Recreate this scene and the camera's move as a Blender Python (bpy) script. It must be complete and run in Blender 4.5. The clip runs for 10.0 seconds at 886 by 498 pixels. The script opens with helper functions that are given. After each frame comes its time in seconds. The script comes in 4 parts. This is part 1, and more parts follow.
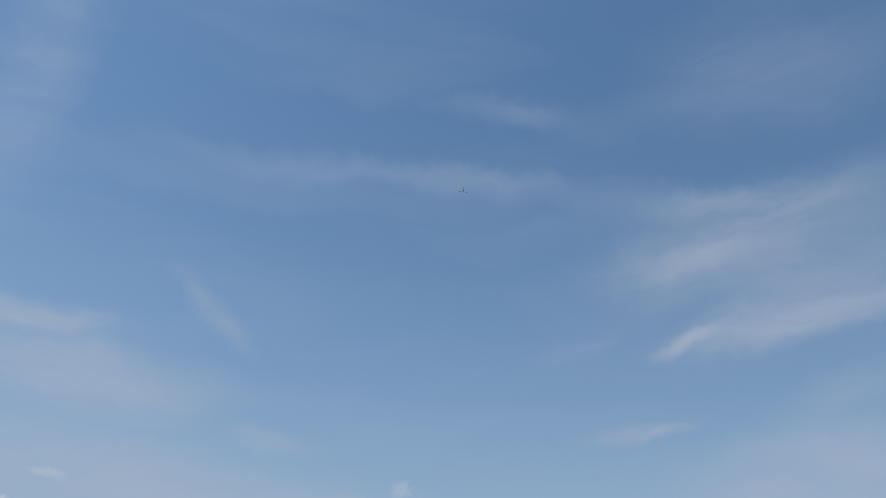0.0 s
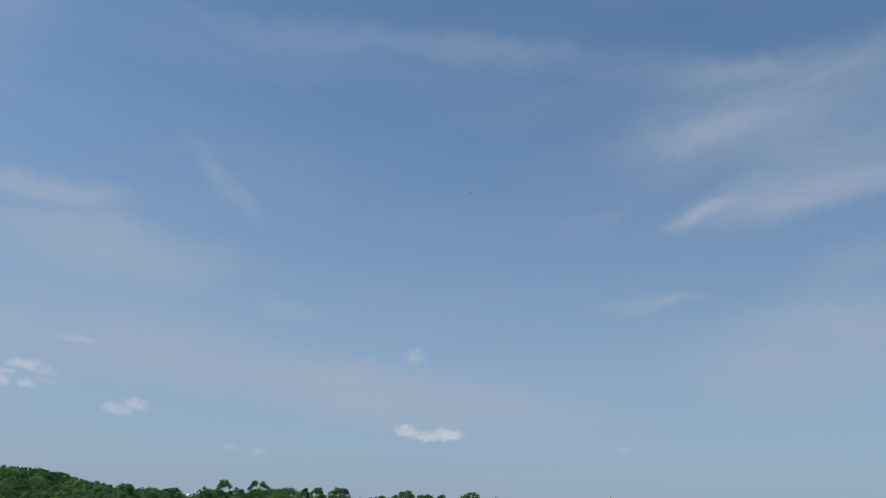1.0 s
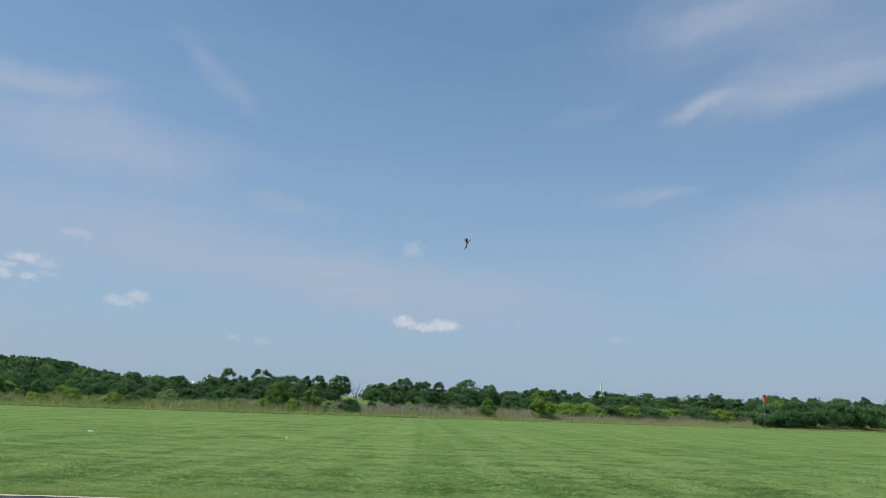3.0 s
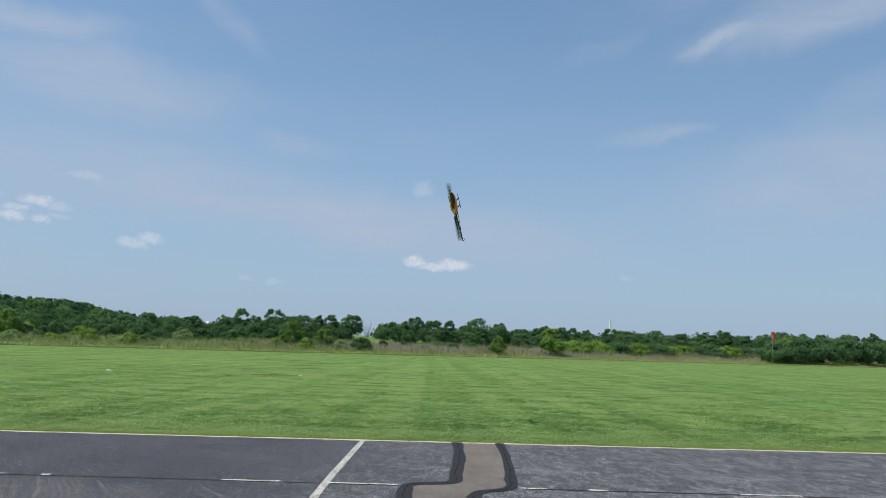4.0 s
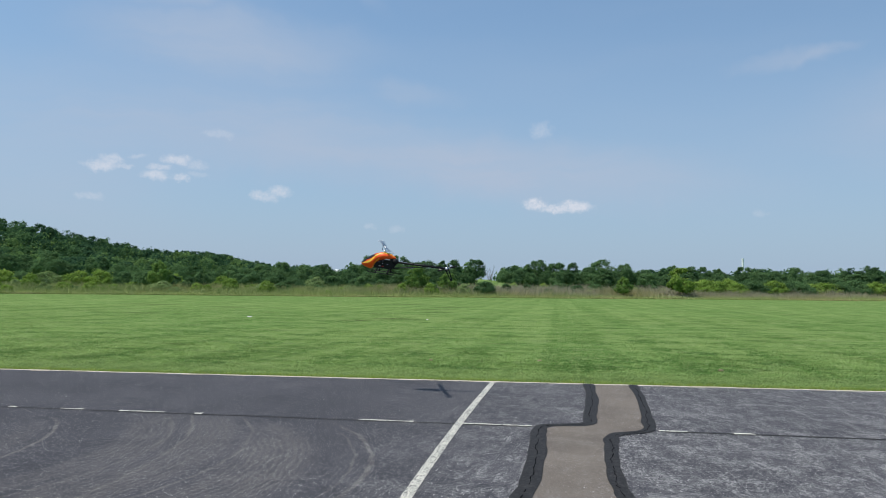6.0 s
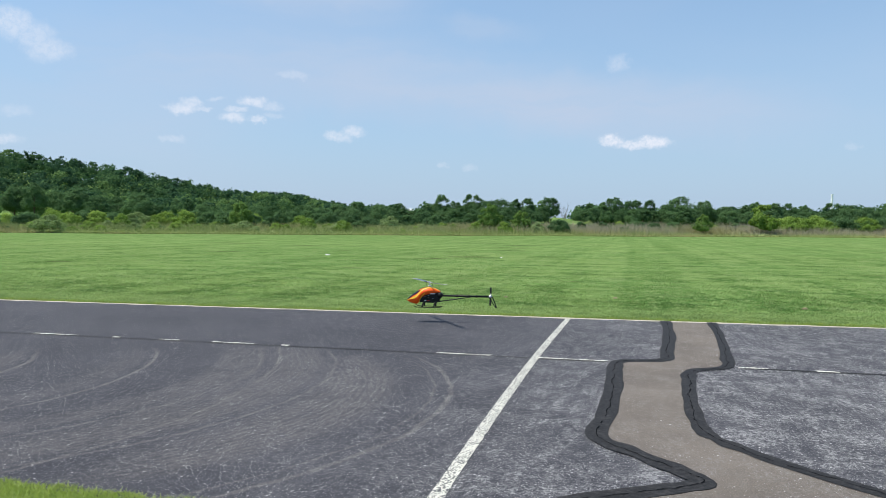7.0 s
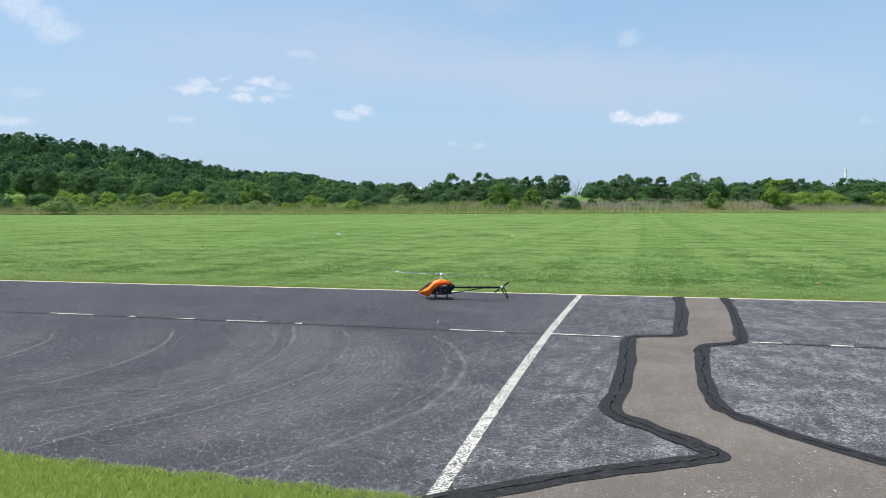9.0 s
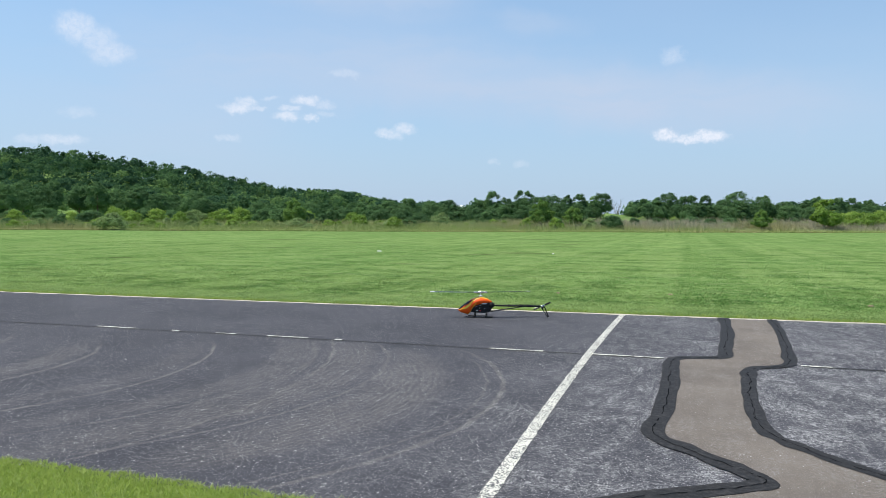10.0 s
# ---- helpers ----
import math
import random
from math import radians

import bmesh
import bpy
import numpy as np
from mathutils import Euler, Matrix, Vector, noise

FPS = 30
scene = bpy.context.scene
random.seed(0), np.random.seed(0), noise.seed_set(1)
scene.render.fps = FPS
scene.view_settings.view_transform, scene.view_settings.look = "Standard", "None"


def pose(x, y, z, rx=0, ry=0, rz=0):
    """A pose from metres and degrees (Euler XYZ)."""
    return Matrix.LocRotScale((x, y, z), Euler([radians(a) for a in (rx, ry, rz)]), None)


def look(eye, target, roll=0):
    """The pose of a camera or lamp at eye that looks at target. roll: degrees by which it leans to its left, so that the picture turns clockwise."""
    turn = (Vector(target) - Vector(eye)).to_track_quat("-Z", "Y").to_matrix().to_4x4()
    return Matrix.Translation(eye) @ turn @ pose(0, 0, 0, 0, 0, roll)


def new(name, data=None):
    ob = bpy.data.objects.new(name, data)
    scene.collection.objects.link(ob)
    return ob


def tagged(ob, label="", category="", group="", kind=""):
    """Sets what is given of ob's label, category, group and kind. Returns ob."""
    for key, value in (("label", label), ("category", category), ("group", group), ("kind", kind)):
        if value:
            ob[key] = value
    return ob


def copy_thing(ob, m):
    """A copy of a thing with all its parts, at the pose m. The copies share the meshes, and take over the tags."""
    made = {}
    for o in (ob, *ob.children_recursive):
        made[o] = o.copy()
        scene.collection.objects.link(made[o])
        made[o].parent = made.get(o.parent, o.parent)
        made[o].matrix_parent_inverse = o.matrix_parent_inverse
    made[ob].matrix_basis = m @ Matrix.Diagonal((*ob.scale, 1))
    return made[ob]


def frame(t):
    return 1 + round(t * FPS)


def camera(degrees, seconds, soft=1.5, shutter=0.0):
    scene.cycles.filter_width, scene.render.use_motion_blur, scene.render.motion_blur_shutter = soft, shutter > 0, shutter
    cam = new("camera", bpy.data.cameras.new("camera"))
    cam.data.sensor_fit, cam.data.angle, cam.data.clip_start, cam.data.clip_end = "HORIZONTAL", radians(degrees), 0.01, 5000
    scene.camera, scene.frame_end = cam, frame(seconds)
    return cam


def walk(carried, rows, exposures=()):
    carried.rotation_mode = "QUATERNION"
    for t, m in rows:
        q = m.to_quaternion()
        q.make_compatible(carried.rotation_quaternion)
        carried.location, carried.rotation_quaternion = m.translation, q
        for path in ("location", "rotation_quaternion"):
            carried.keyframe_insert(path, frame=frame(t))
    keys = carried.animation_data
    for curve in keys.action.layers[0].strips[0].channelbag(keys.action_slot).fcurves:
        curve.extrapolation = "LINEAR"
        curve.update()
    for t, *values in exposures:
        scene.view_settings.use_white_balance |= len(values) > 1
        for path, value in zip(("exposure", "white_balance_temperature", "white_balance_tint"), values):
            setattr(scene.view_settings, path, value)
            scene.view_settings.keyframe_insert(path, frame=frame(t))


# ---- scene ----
from math import cos, sin, tan, pi, sqrt, atan2


def view(x, y, z, yaw, pitch, roll):
    """A camera pose: yaw to the left of +y, pitch up, roll about the lens axis, in degrees."""
    return (Matrix.Translation((x, y, z)) @ Matrix.Rotation(radians(yaw), 4, "Z")
            @ Matrix.Rotation(radians(90 + pitch), 4, "X") @ Matrix.Rotation(radians(roll), 4, "Z"))


cam = camera(61.07, 10.0, soft=0.55, shutter=0.12)
PATH = [
    (0.0, view(0.120, -0.175, 1.548, -0.93, 29.80, 2.26)),
    (0.5, view(0.120, -0.174, 1.548, -0.40, 24.23, 2.50)),
    (1.0, view(0.120, -0.168, 1.550, -0.29, 20.08, 2.39)),
    (1.5, view(0.118, -0.160, 1.552, -0.26, 18.19, 2.49)),
    (2.0, view(0.117, -0.152, 1.554, -0.45, 16.83, 2.47)),
    (2.5, view(0.116, -0.143, 1.556, -0.68, 15.19, 2.32)),
    (3.0, view(0.115, -0.135, 1.558, -0.86, 12.01, 2.21)),
    (3.2, view(0.114, -0.132, 1.559, -0.90, 10.38, 2.06)),
    (4.3, view(0.111, -0.112, 1.563, 0.36, 7.28, 1.87)),
    (4.5, view(0.096, -0.103, 1.578, 1.01, 8.12, 1.80)),
    (5.0, view(0.038, 0.009, 1.609, 3.63, 10.89, 1.42)),
    (5.5, view(0.043, 0.047, 1.557, 6.21, 7.75, 1.20)),
    (6.0, view(0.037, 0.093, 1.535, 8.84, 2.92, 0.76)),
    (6.2, view(0.033, 0.093, 1.514, 10.26, 1.57, 0.66)),
    (7.3, view(0.016, -0.036, 1.516, 14.88, -2.37, 0.36)),
    (7.5, view(0.016, -0.054, 1.517, 14.94, -2.57, 0.27)),
    (8.0, view(0.014, -0.047, 1.511, 14.93, -2.97, 0.30)),
    (8.5, view(0.008, -0.041, 1.512, 14.99, -3.29, 0.20)),
    (9.0, view(0.000, 0.000, 1.500, 15.15, -3.45, 0.00)),
    (9.5, view(0.002, 0.038, 1.482, 15.73, -3.12, -0.05)),
    (10.0, view(-0.001, 0.033, 1.495, 18.24, -2.10, 0.32)),
]
EXPOSURES = [(0.0, -0.30), (0.5, -0.42), (1.0, -0.36), (1.5, -0.28), (3.0, -0.20), (4.5, -0.08), (5.5, -0.15), (6.2, 0.0), (7.5, 0.28), (10.0, 0.28)]
walk(cam, PATH, EXPOSURES)

# ---- sky and sun ----
SUN_TO = Vector((-0.41, -0.11, 1.0)).normalized()      # towards the sun: high, from the side and a little behind
sun_el = math.asin(SUN_TO.z)
sun_az = atan2(SUN_TO.x, SUN_TO.y)

sun_data = bpy.data.lights.new("sun", "SUN")
sun_data.energy, sun_data.angle, sun_data.color = 4.2, radians(0.55), (1.0, 0.95, 0.87)
sun = new("sun", sun_data)
sun.matrix_world = look((0, 0, 60), Vector((0, 0, 60)) - SUN_TO)


def node(nt, kind, ins=(), **attrs):
    """Adds a node; ins maps input names or numbers to values or to sockets."""
    n = nt.nodes.new(kind)
    for k, v in attrs.items():
        setattr(n, k, v)
    for k, v in dict(ins).items():
        if isinstance(v, bpy.types.NodeSocket):
            nt.links.new(v, n.inputs[k])
        else:
            n.inputs[k].default_value = v
    return n


def calc(nt, op, a, b=0.0, c=0.0, clamp=False):
    return node(nt, "ShaderNodeMath", {0: a, 1: b, 2: c}, operation=op, use_clamp=clamp).outputs[0]


def ramp(nt, value, stops, mode="LINEAR"):
    r = node(nt, "ShaderNodeValToRGB", {0: value})
    r.color_ramp.interpolation = mode
    while len(r.color_ramp.elements) < len(stops):
        r.color_ramp.elements.new(0.5)
    for e, (p, c) in zip(r.color_ramp.elements, stops):
        e.position, e.color = p, (*c, 1) if len(c) == 3 else c
    return r.outputs[0]


def span(nt, v, a, b, c=0.0, d=1.0, smooth=True):
    n = node(nt, "ShaderNodeMapRange", {0: v, 1: a, 2: b, 3: c, 4: d})
    n.interpolation_type = "SMOOTHSTEP" if smooth else "LINEAR"
    return n.outputs[0]


def mixed(nt, fac, a, b, blend="MIX"):
    n = node(nt, "ShaderNodeMix", {}, data_type="RGBA", blend_type=blend)
    for k, v in ((0, fac), (6, a), (7, b)):
        if isinstance(v, bpy.types.NodeSocket):
            nt.links.new(v, n.inputs[k])
        else:
            n.inputs[k].default_value = v if k == 0 else ((*v, 1) if len(v) == 3 else v)
    return n.outputs[2]


def noise_tex(nt, vec, scale, detail=3.0, rough=0.55, distortion=0.0):
    return node(nt, "ShaderNodeTexNoise", {"Vector": vec, "Scale": scale, "Detail": detail, "Roughness": rough,
                                           "Distortion": distortion}).outputs[0]


# thin cirrus: azimuth, elevation, half length, half width (degrees), tilt, density
CIRRUS = [
    (-13, 34.8, 13, 0.9, 3, 0.16), (4, 34.9, 9, 0.9, -4, 0.20), (21, 32.6, 11, 1.2, -9, 0.20), (27, 28.6, 13, 3.0, 4, 0.42), (20, 28.2, 8, 1.4, 6, 0.18),
    (28, 22.9, 10, 1.2, 6, 0.50), (20.6, 21.9, 2.6, 0.45, 12, 0.42), (31, 24.6, 8, 1.6, 8, 0.28), (12.5, 22.4, 3.0, 0.7, 20, 0.18),
    (15.3, 15.9, 3.0, 0.5, 2, 0.42), (18, 16.2, 2.2, 0.35, 14, 0.30), (28, 12.5, 12, 3.0, 10, 0.55), (31, 17.8, 6, 1.0, 10, 0.20),
    (-29, 20.7, 6, 0.9, 2, 0.48), (-25, 17.5, 11, 2.0, -2, 0.52), (-17, 23.0, 4.5, 0.8, -36, 0.26), (-11, 14.7, 4, 0.8, -6, 0.30),
    (-22, 14, 10, 2.0, -4, 0.25), (-15, 10.3, 18, 2.4, -4, 0.58), (2, 8.4, 14, 2.0, -4, 0.50), (-34, 11, 10, 4.0, -4, 0.28),
    (6.5, 39.9, 7, 0.8, -3, 0.16), (-35, 37, 4, 9.0, 0, 0.22), (30, 41, 11, 4.0, 0, 0.14), (-40, 8, 14, 5.0, -6, 0.20),
]
# small cumulus: azimuth, elevation, half width, half height (degrees), density
CUMULUS = [
    (-1.8, 6.35, 1.05, 0.55, 0.95), (-0.4, 6.0, 1.6, 0.40, 0.8), (1.2, 6.2, 1.6, 0.52, 1.0), (0.3, 6.05, 2.2, 0.34, 0.8),
    (-33.6, 8.15, 1.4, 0.50, 0.75), (-32.9, 8.6, 0.9, 0.5, 0.55), (-32.2, 8.2, 1.1, 0.25, 0.45), (-31.2, 9.0, 0.8, 0.24, 0.30),
    (-29.9, 7.7, 1.2, 0.45, 0.7), (-29.7, 8.3, 1.0, 0.32, 0.55), (-28.6, 8.9, 1.1, 0.46, 0.7), (-28.2, 7.6, 0.75, 0.42, 0.65), (-27.2, 8.6, 1.1, 0.42, 0.35),
    (-27.0, 7.9, 0.8, 0.3, 0.22), (-22.6, 6.65, 1.0, 0.46, 0.6), (-21.9, 6.5, 1.0, 0.42, 0.45), (-21.2, 7.0, 1.2, 0.5, 0.6),
    (-34.2, 6.0, 1.1, 0.4, 0.32), (-1.5, 11.9, 1.1, 0.8, 0.30), (-44.1, 12.8, 1.7, 1.3, 0.5), (-42.9, 12.2, 1.5, 1.2, 0.4), (-42.1, 11.4, 1.8, 1.0, 0.45),
    (-45.1, 5.4, 1.8, 0.5, 0.5), (-46.9, 5.3, 1.4, 0.4, 0.3), (-12.3, 4.4, 0.6, 0.38, 0.22), (-14.4, 4.5, 0.5, 0.32, 0.24), (-25.6, 10.9, 1.4, 0.4, 0.26),
    (14.1, 5.5, 0.6, 0.35, 0.2), (-44.0, 7.3, 1.4, 0.5, 0.22),
]


def build_sky():
    w = bpy.data.worlds.new("daylight")
    scene.world = w
    w.use_nodes = True
    nt = w.node_tree
    nt.nodes.clear()
    sky = node(nt, "ShaderNodeTexSky", sky_type="NISHITA", sun_disc=False, sun_elevation=sun_el, sun_rotation=sun_az,
               air_density=1.0, dust_density=0.9, ozone_density=2.0, altitude=200.0)
    way = node(nt, "ShaderNodeSeparateXYZ", {0: node(nt, "ShaderNodeTexCoord").outputs["Generated"]})
    x, y, z = way.outputs
    az = calc(nt, "MULTIPLY", calc(nt, "ARCTAN2", x, y), 57.29578)
    el = calc(nt, "MULTIPLY", calc(nt, "ARCSINE", z), 57.29578)
    flat = node(nt, "ShaderNodeCombineXYZ", {0: az, 1: el}).outputs[0]

    def bent(scale, amount, seed):
        at = node(nt, "ShaderNodeVectorMath", {0: flat, 1: (seed, seed * 0.7, seed)}, operation="ADD").outputs[0]
        n = node(nt, "ShaderNodeTexNoise", {"Vector": at, "Scale": scale, "Detail": 4.0, "Roughness": 0.6}).outputs[1]
        off = node(nt, "ShaderNodeVectorMath", {0: n, 1: (0.5, 0.5, 0.5)}, operation="SUBTRACT").outputs[0]
        off = node(nt, "ShaderNodeVectorMath", {0: off, 1: (amount, amount * 0.55, 0)}, operation="MULTIPLY").outputs[0]
        return node(nt, "ShaderNodeVectorMath", {0: flat, 1: off}, operation="ADD").outputs[0]

    def patch(vec, a, e, hw, hh, tilt, dens, core=0.1):
        m = node(nt, "ShaderNodeMapping", {0: vec, 1: (a, e, 0), 2: (0, 0, radians(tilt)), 3: (hw, hh, 1)}, vector_type="TEXTURE")
        d = node(nt, "ShaderNodeVectorMath", {0: m.outputs[0]}, operation="LENGTH").outputs["Value"]
        return span(nt, d, core, 1.05, dens, 0.0)

    soft = bent(0.14, 6.5, 3.0)
    thin = None
    for a, e, hw, hh, tilt, dens in CIRRUS:
        p = patch(soft, a, e, hw * 1.25, hh * 1.7, tilt, dens)
        thin = p if thin is None else calc(nt, "ADD", thin, p)
    stretch = node(nt, "ShaderNodeMapping", {0: soft, 2: (0, 0, radians(7)), 3: (0.12, 0.75, 1)}).outputs[0]
    wisps = noise_tex(nt, stretch, 0.5, 5.0, 0.55, 0.4)
    veil = noise_tex(nt, stretch, 0.16, 3.0, 0.5, 0.3)
    thin = calc(nt, "MULTIPLY", thin, span(nt, wisps, 0.25, 0.72, 0.6, 1.3))
    thin = calc(nt, "ADD", thin, span(nt, veil, 0.42, 0.75, 0.0, 0.16))
    rough = bent(1.3, 1.5, 11.0)
    puffs = None
    for a, e, hw, hh, dens in CUMULUS:
        p = patch(rough, a, e, hw, hh, 0, dens * 1.1, 0.3)
        puffs = p if puffs is None else calc(nt, "MAXIMUM", puffs, p)
    crumb = noise_tex(nt, flat, 2.6, 6.0, 0.72, 0.5)
    puffs = calc(nt, "MULTIPLY", puffs, span(nt, crumb, 0.3, 0.62, 0.5, 1.0), clamp=True)
    haze = calc(nt, "MULTIPLY", calc(nt, "POWER", span(nt, el, 0.0, 46.0, 1.0, 0.0, smooth=False), 2.0), 0.95)
    blue = mixed(nt, 1.0, sky.outputs[0], (0.90, 1.16, 1.22), "MULTIPLY")
    base = mixed(nt, haze, blue, (3.05, 3.95, 5.3))
    c = mixed(nt, calc(nt, "MINIMUM", thin, 0.85), base, (3.75, 4.45, 5.65))
    c = mixed(nt, puffs, c, (5.6, 6.0, 6.8))
    bg = node(nt, "ShaderNodeBackground", {0: c, 1: 0.12})
    node(nt, "ShaderNodeOutputWorld", {0: bg.outputs[0]})


build_sky()

# ---- materials ----
def material(name):
    m = bpy.data.materials.new(name)
    m.use_nodes = True
    nt = m.node_tree
    return m, nt, nt.nodes["Principled BSDF"]


def put(nt, bsdf, **ins):
    for k, v in ins.items():
        k = {"color": "Base Color", "rough": "Roughness", "metal": "Metallic", "normal": "Normal", "spec": "Specular IOR Level",
             "coat": "Coat Weight", "alpha": "Alpha"}[k]
        if isinstance(v, bpy.types.NodeSocket):
            nt.links.new(v, bsdf.inputs[k])
        else:
            bsdf.inputs[k].default_value = (*v, 1) if k == "Base Color" else v


def bump(nt, height, strength=0.5, distance=0.01):
    return node(nt, "ShaderNodeBump", {"Height": height, "Strength": strength, "Distance": distance}).outputs[0]


def place(nt):
    return node(nt, "ShaderNodeNewGeometry").outputs["Position"]


def scaled(nt, vec, s, turn=0.0):
    return node(nt, "ShaderNodeMapping", {0: vec, 2: (0, 0, radians(turn)), 3: s}).outputs[0]


# worn dark ridges in the lawn: centre x, centre y, half length, half width
RIDGES = [(-7.8, 35.3, 1.6, 0.6), (-8.9, 33.0, 1.2, 0.4), (-8.5, 51.0, 2.6, 0.6), (-7.2, 45.2, 1.6, 0.6), (-8.6, 57.5, 2.4, 0.8), (-21.4, 36.3, 1.8, 0.5),
          (-21.4, 24.2, 1.0, 0.3), (-22.2, 48.5, 2.0, 0.6), (-30.0, 52.0, 3.0, 0.8), (-13.0, 64.0, 3.0, 0.8)]


def lawn_tone(nt, p, gain):
    """Mown grass: mowing lanes, clumps, tufts and paler clippings."""
    tone = lambda r, g, b: (r * gain * 1.0, g * gain * 0.985, b * gain * 1.16)
    lanes = noise_tex(nt, scaled(nt, p, (0.9, 0.012, 1)), 1.0, 2.0, 0.5)
    slant = noise_tex(nt, scaled(nt, p, (0.62, 0.016, 1), 24), 1.0, 2.0, 0.5)
    cross = noise_tex(nt, scaled(nt, p, (0.02, 0.42, 1), -12), 1.0, 2.0, 0.5)
    broad = noise_tex(nt, p, 0.09, 4.0, 0.6)
    clump = noise_tex(nt, scaled(nt, p, (0.55, 0.8, 1), 8), 1.0, 7.0, 0.72)
    tufts = noise_tex(nt, p, 4.2, 6.0, 0.75)
    c = mixed(nt, span(nt, lanes, 0.38, 0.62), tone(0.078, 0.150, 0.030), tone(0.150, 0.235, 0.058))
    c = mixed(nt, span(nt, slant, 0.46, 0.56, 0, 0.5), c, tone(0.180, 0.262, 0.072))
    c = mixed(nt, span(nt, cross, 0.46, 0.58, 0, 0.5), c, tone(0.165, 0.250, 0.066))
    c = mixed(nt, span(nt, broad, 0.40, 0.62, 0, 0.55), c, tone(0.095, 0.190, 0.042))
    c = mixed(nt, span(nt, clump, 0.50, 0.62, 0, 0.80), c, tone(0.046, 0.108, 0.022))
    c = mixed(nt, span(nt, clump, 0.46, 0.36, 0, 0.75), c, tone(0.205, 0.285, 0.085))
    c = mixed(nt, span(nt, tufts, 0.50, 0.62, 0, 0.90), c, tone(0.225, 0.305, 0.098))
    c = mixed(nt, span(nt, tufts, 0.47, 0.36, 0, 0.5), c, tone(0.044, 0.094, 0.020))
    flow = noise_tex(nt, scaled(nt, p, (0.42, 0.75, 1), 12), 1.0, 6.0, 0.7)
    c = mixed(nt, span(nt, flow, 0.52, 0.64, 0, 0.6), c, tone(0.060, 0.112, 0.024))
    c = mixed(nt, span(nt, flow, 0.46, 0.36, 0, 0.5), c, tone(0.200, 0.262, 0.088))
    torn = noise_tex(nt, scaled(nt, p, (1.1, 1.6, 1), -3), 1.2, 6.0, 0.8)
    reach = node(nt, "ShaderNodeSeparateXYZ", {0: p})
    c = mixed(nt, span(nt, calc(nt, "SUBTRACT", reach.outputs[1], calc(nt, "MULTIPLY", reach.outputs[0], 0.055)), 14.6, 13.9, 0.0, 0.45), c, tone(0.200, 0.272, 0.085))
    worn = None
    for x, y, hx, hy in RIDGES:
        q = node(nt, "ShaderNodeMapping", {0: p, 1: (x, y, 0), 2: (0, 0, radians(6)), 3: (hx * 0.9, hy * 1.9, 50)}, vector_type="TEXTURE").outputs[0]
        d = node(nt, "ShaderNodeVectorMath", {0: q}, operation="LENGTH").outputs["Value"]
        t = span(nt, d, 0.2, 1.15, 1.0, 0.0)
        worn = t if worn is None else calc(nt, "MAXIMUM", worn, t)
    c = mixed(nt, calc(nt, "MULTIPLY", worn, span(nt, torn, 0.42, 0.56, 0.12, 0.95)), c, tone(0.046, 0.060, 0.020))
    return c


def lawn_material():
    m, nt, b = material("mown_lawn")
    p = place(nt)
    c = lawn_tone(nt, p, 1.05)
    fine = noise_tex(nt, p, 26.0, 4.0, 0.7)
    dry = noise_tex(nt, scaled(nt, p, (0.24, 0.75, 1), -3), 1.0, 6.0, 0.72)
    c = mixed(nt, span(nt, dry, 0.60, 0.67, 0, 0.7), c, (0.085, 0.090, 0.036))
    c = mixed(nt, span(nt, fine, 0.45, 0.75, 0, 0.5), c, (0.058, 0.116, 0.022))
    c = mixed(nt, span(nt, noise_tex(nt, p, 48.0, 3.0, 0.8), 0.52, 0.75, 0, 0.5), c, (0.310, 0.390, 0.160))
    clover = noise_tex(nt, p, 9.0, 2.0, 0.9)
    c = mixed(nt, calc(nt, "MULTIPLY", span(nt, clover, 0.64, 0.70), span(nt, noise_tex(nt, p, 0.35, 3.0, 0.6), 0.46, 0.62)), c, (0.42, 0.45, 0.28))
    put(nt, b, color=c, rough=1.0, spec=0.0, normal=bump(nt, calc(nt, "ADD", fine, noise_tex(nt, p, 3.4, 6.0, 0.78)), 0.5, 0.03))
    return m


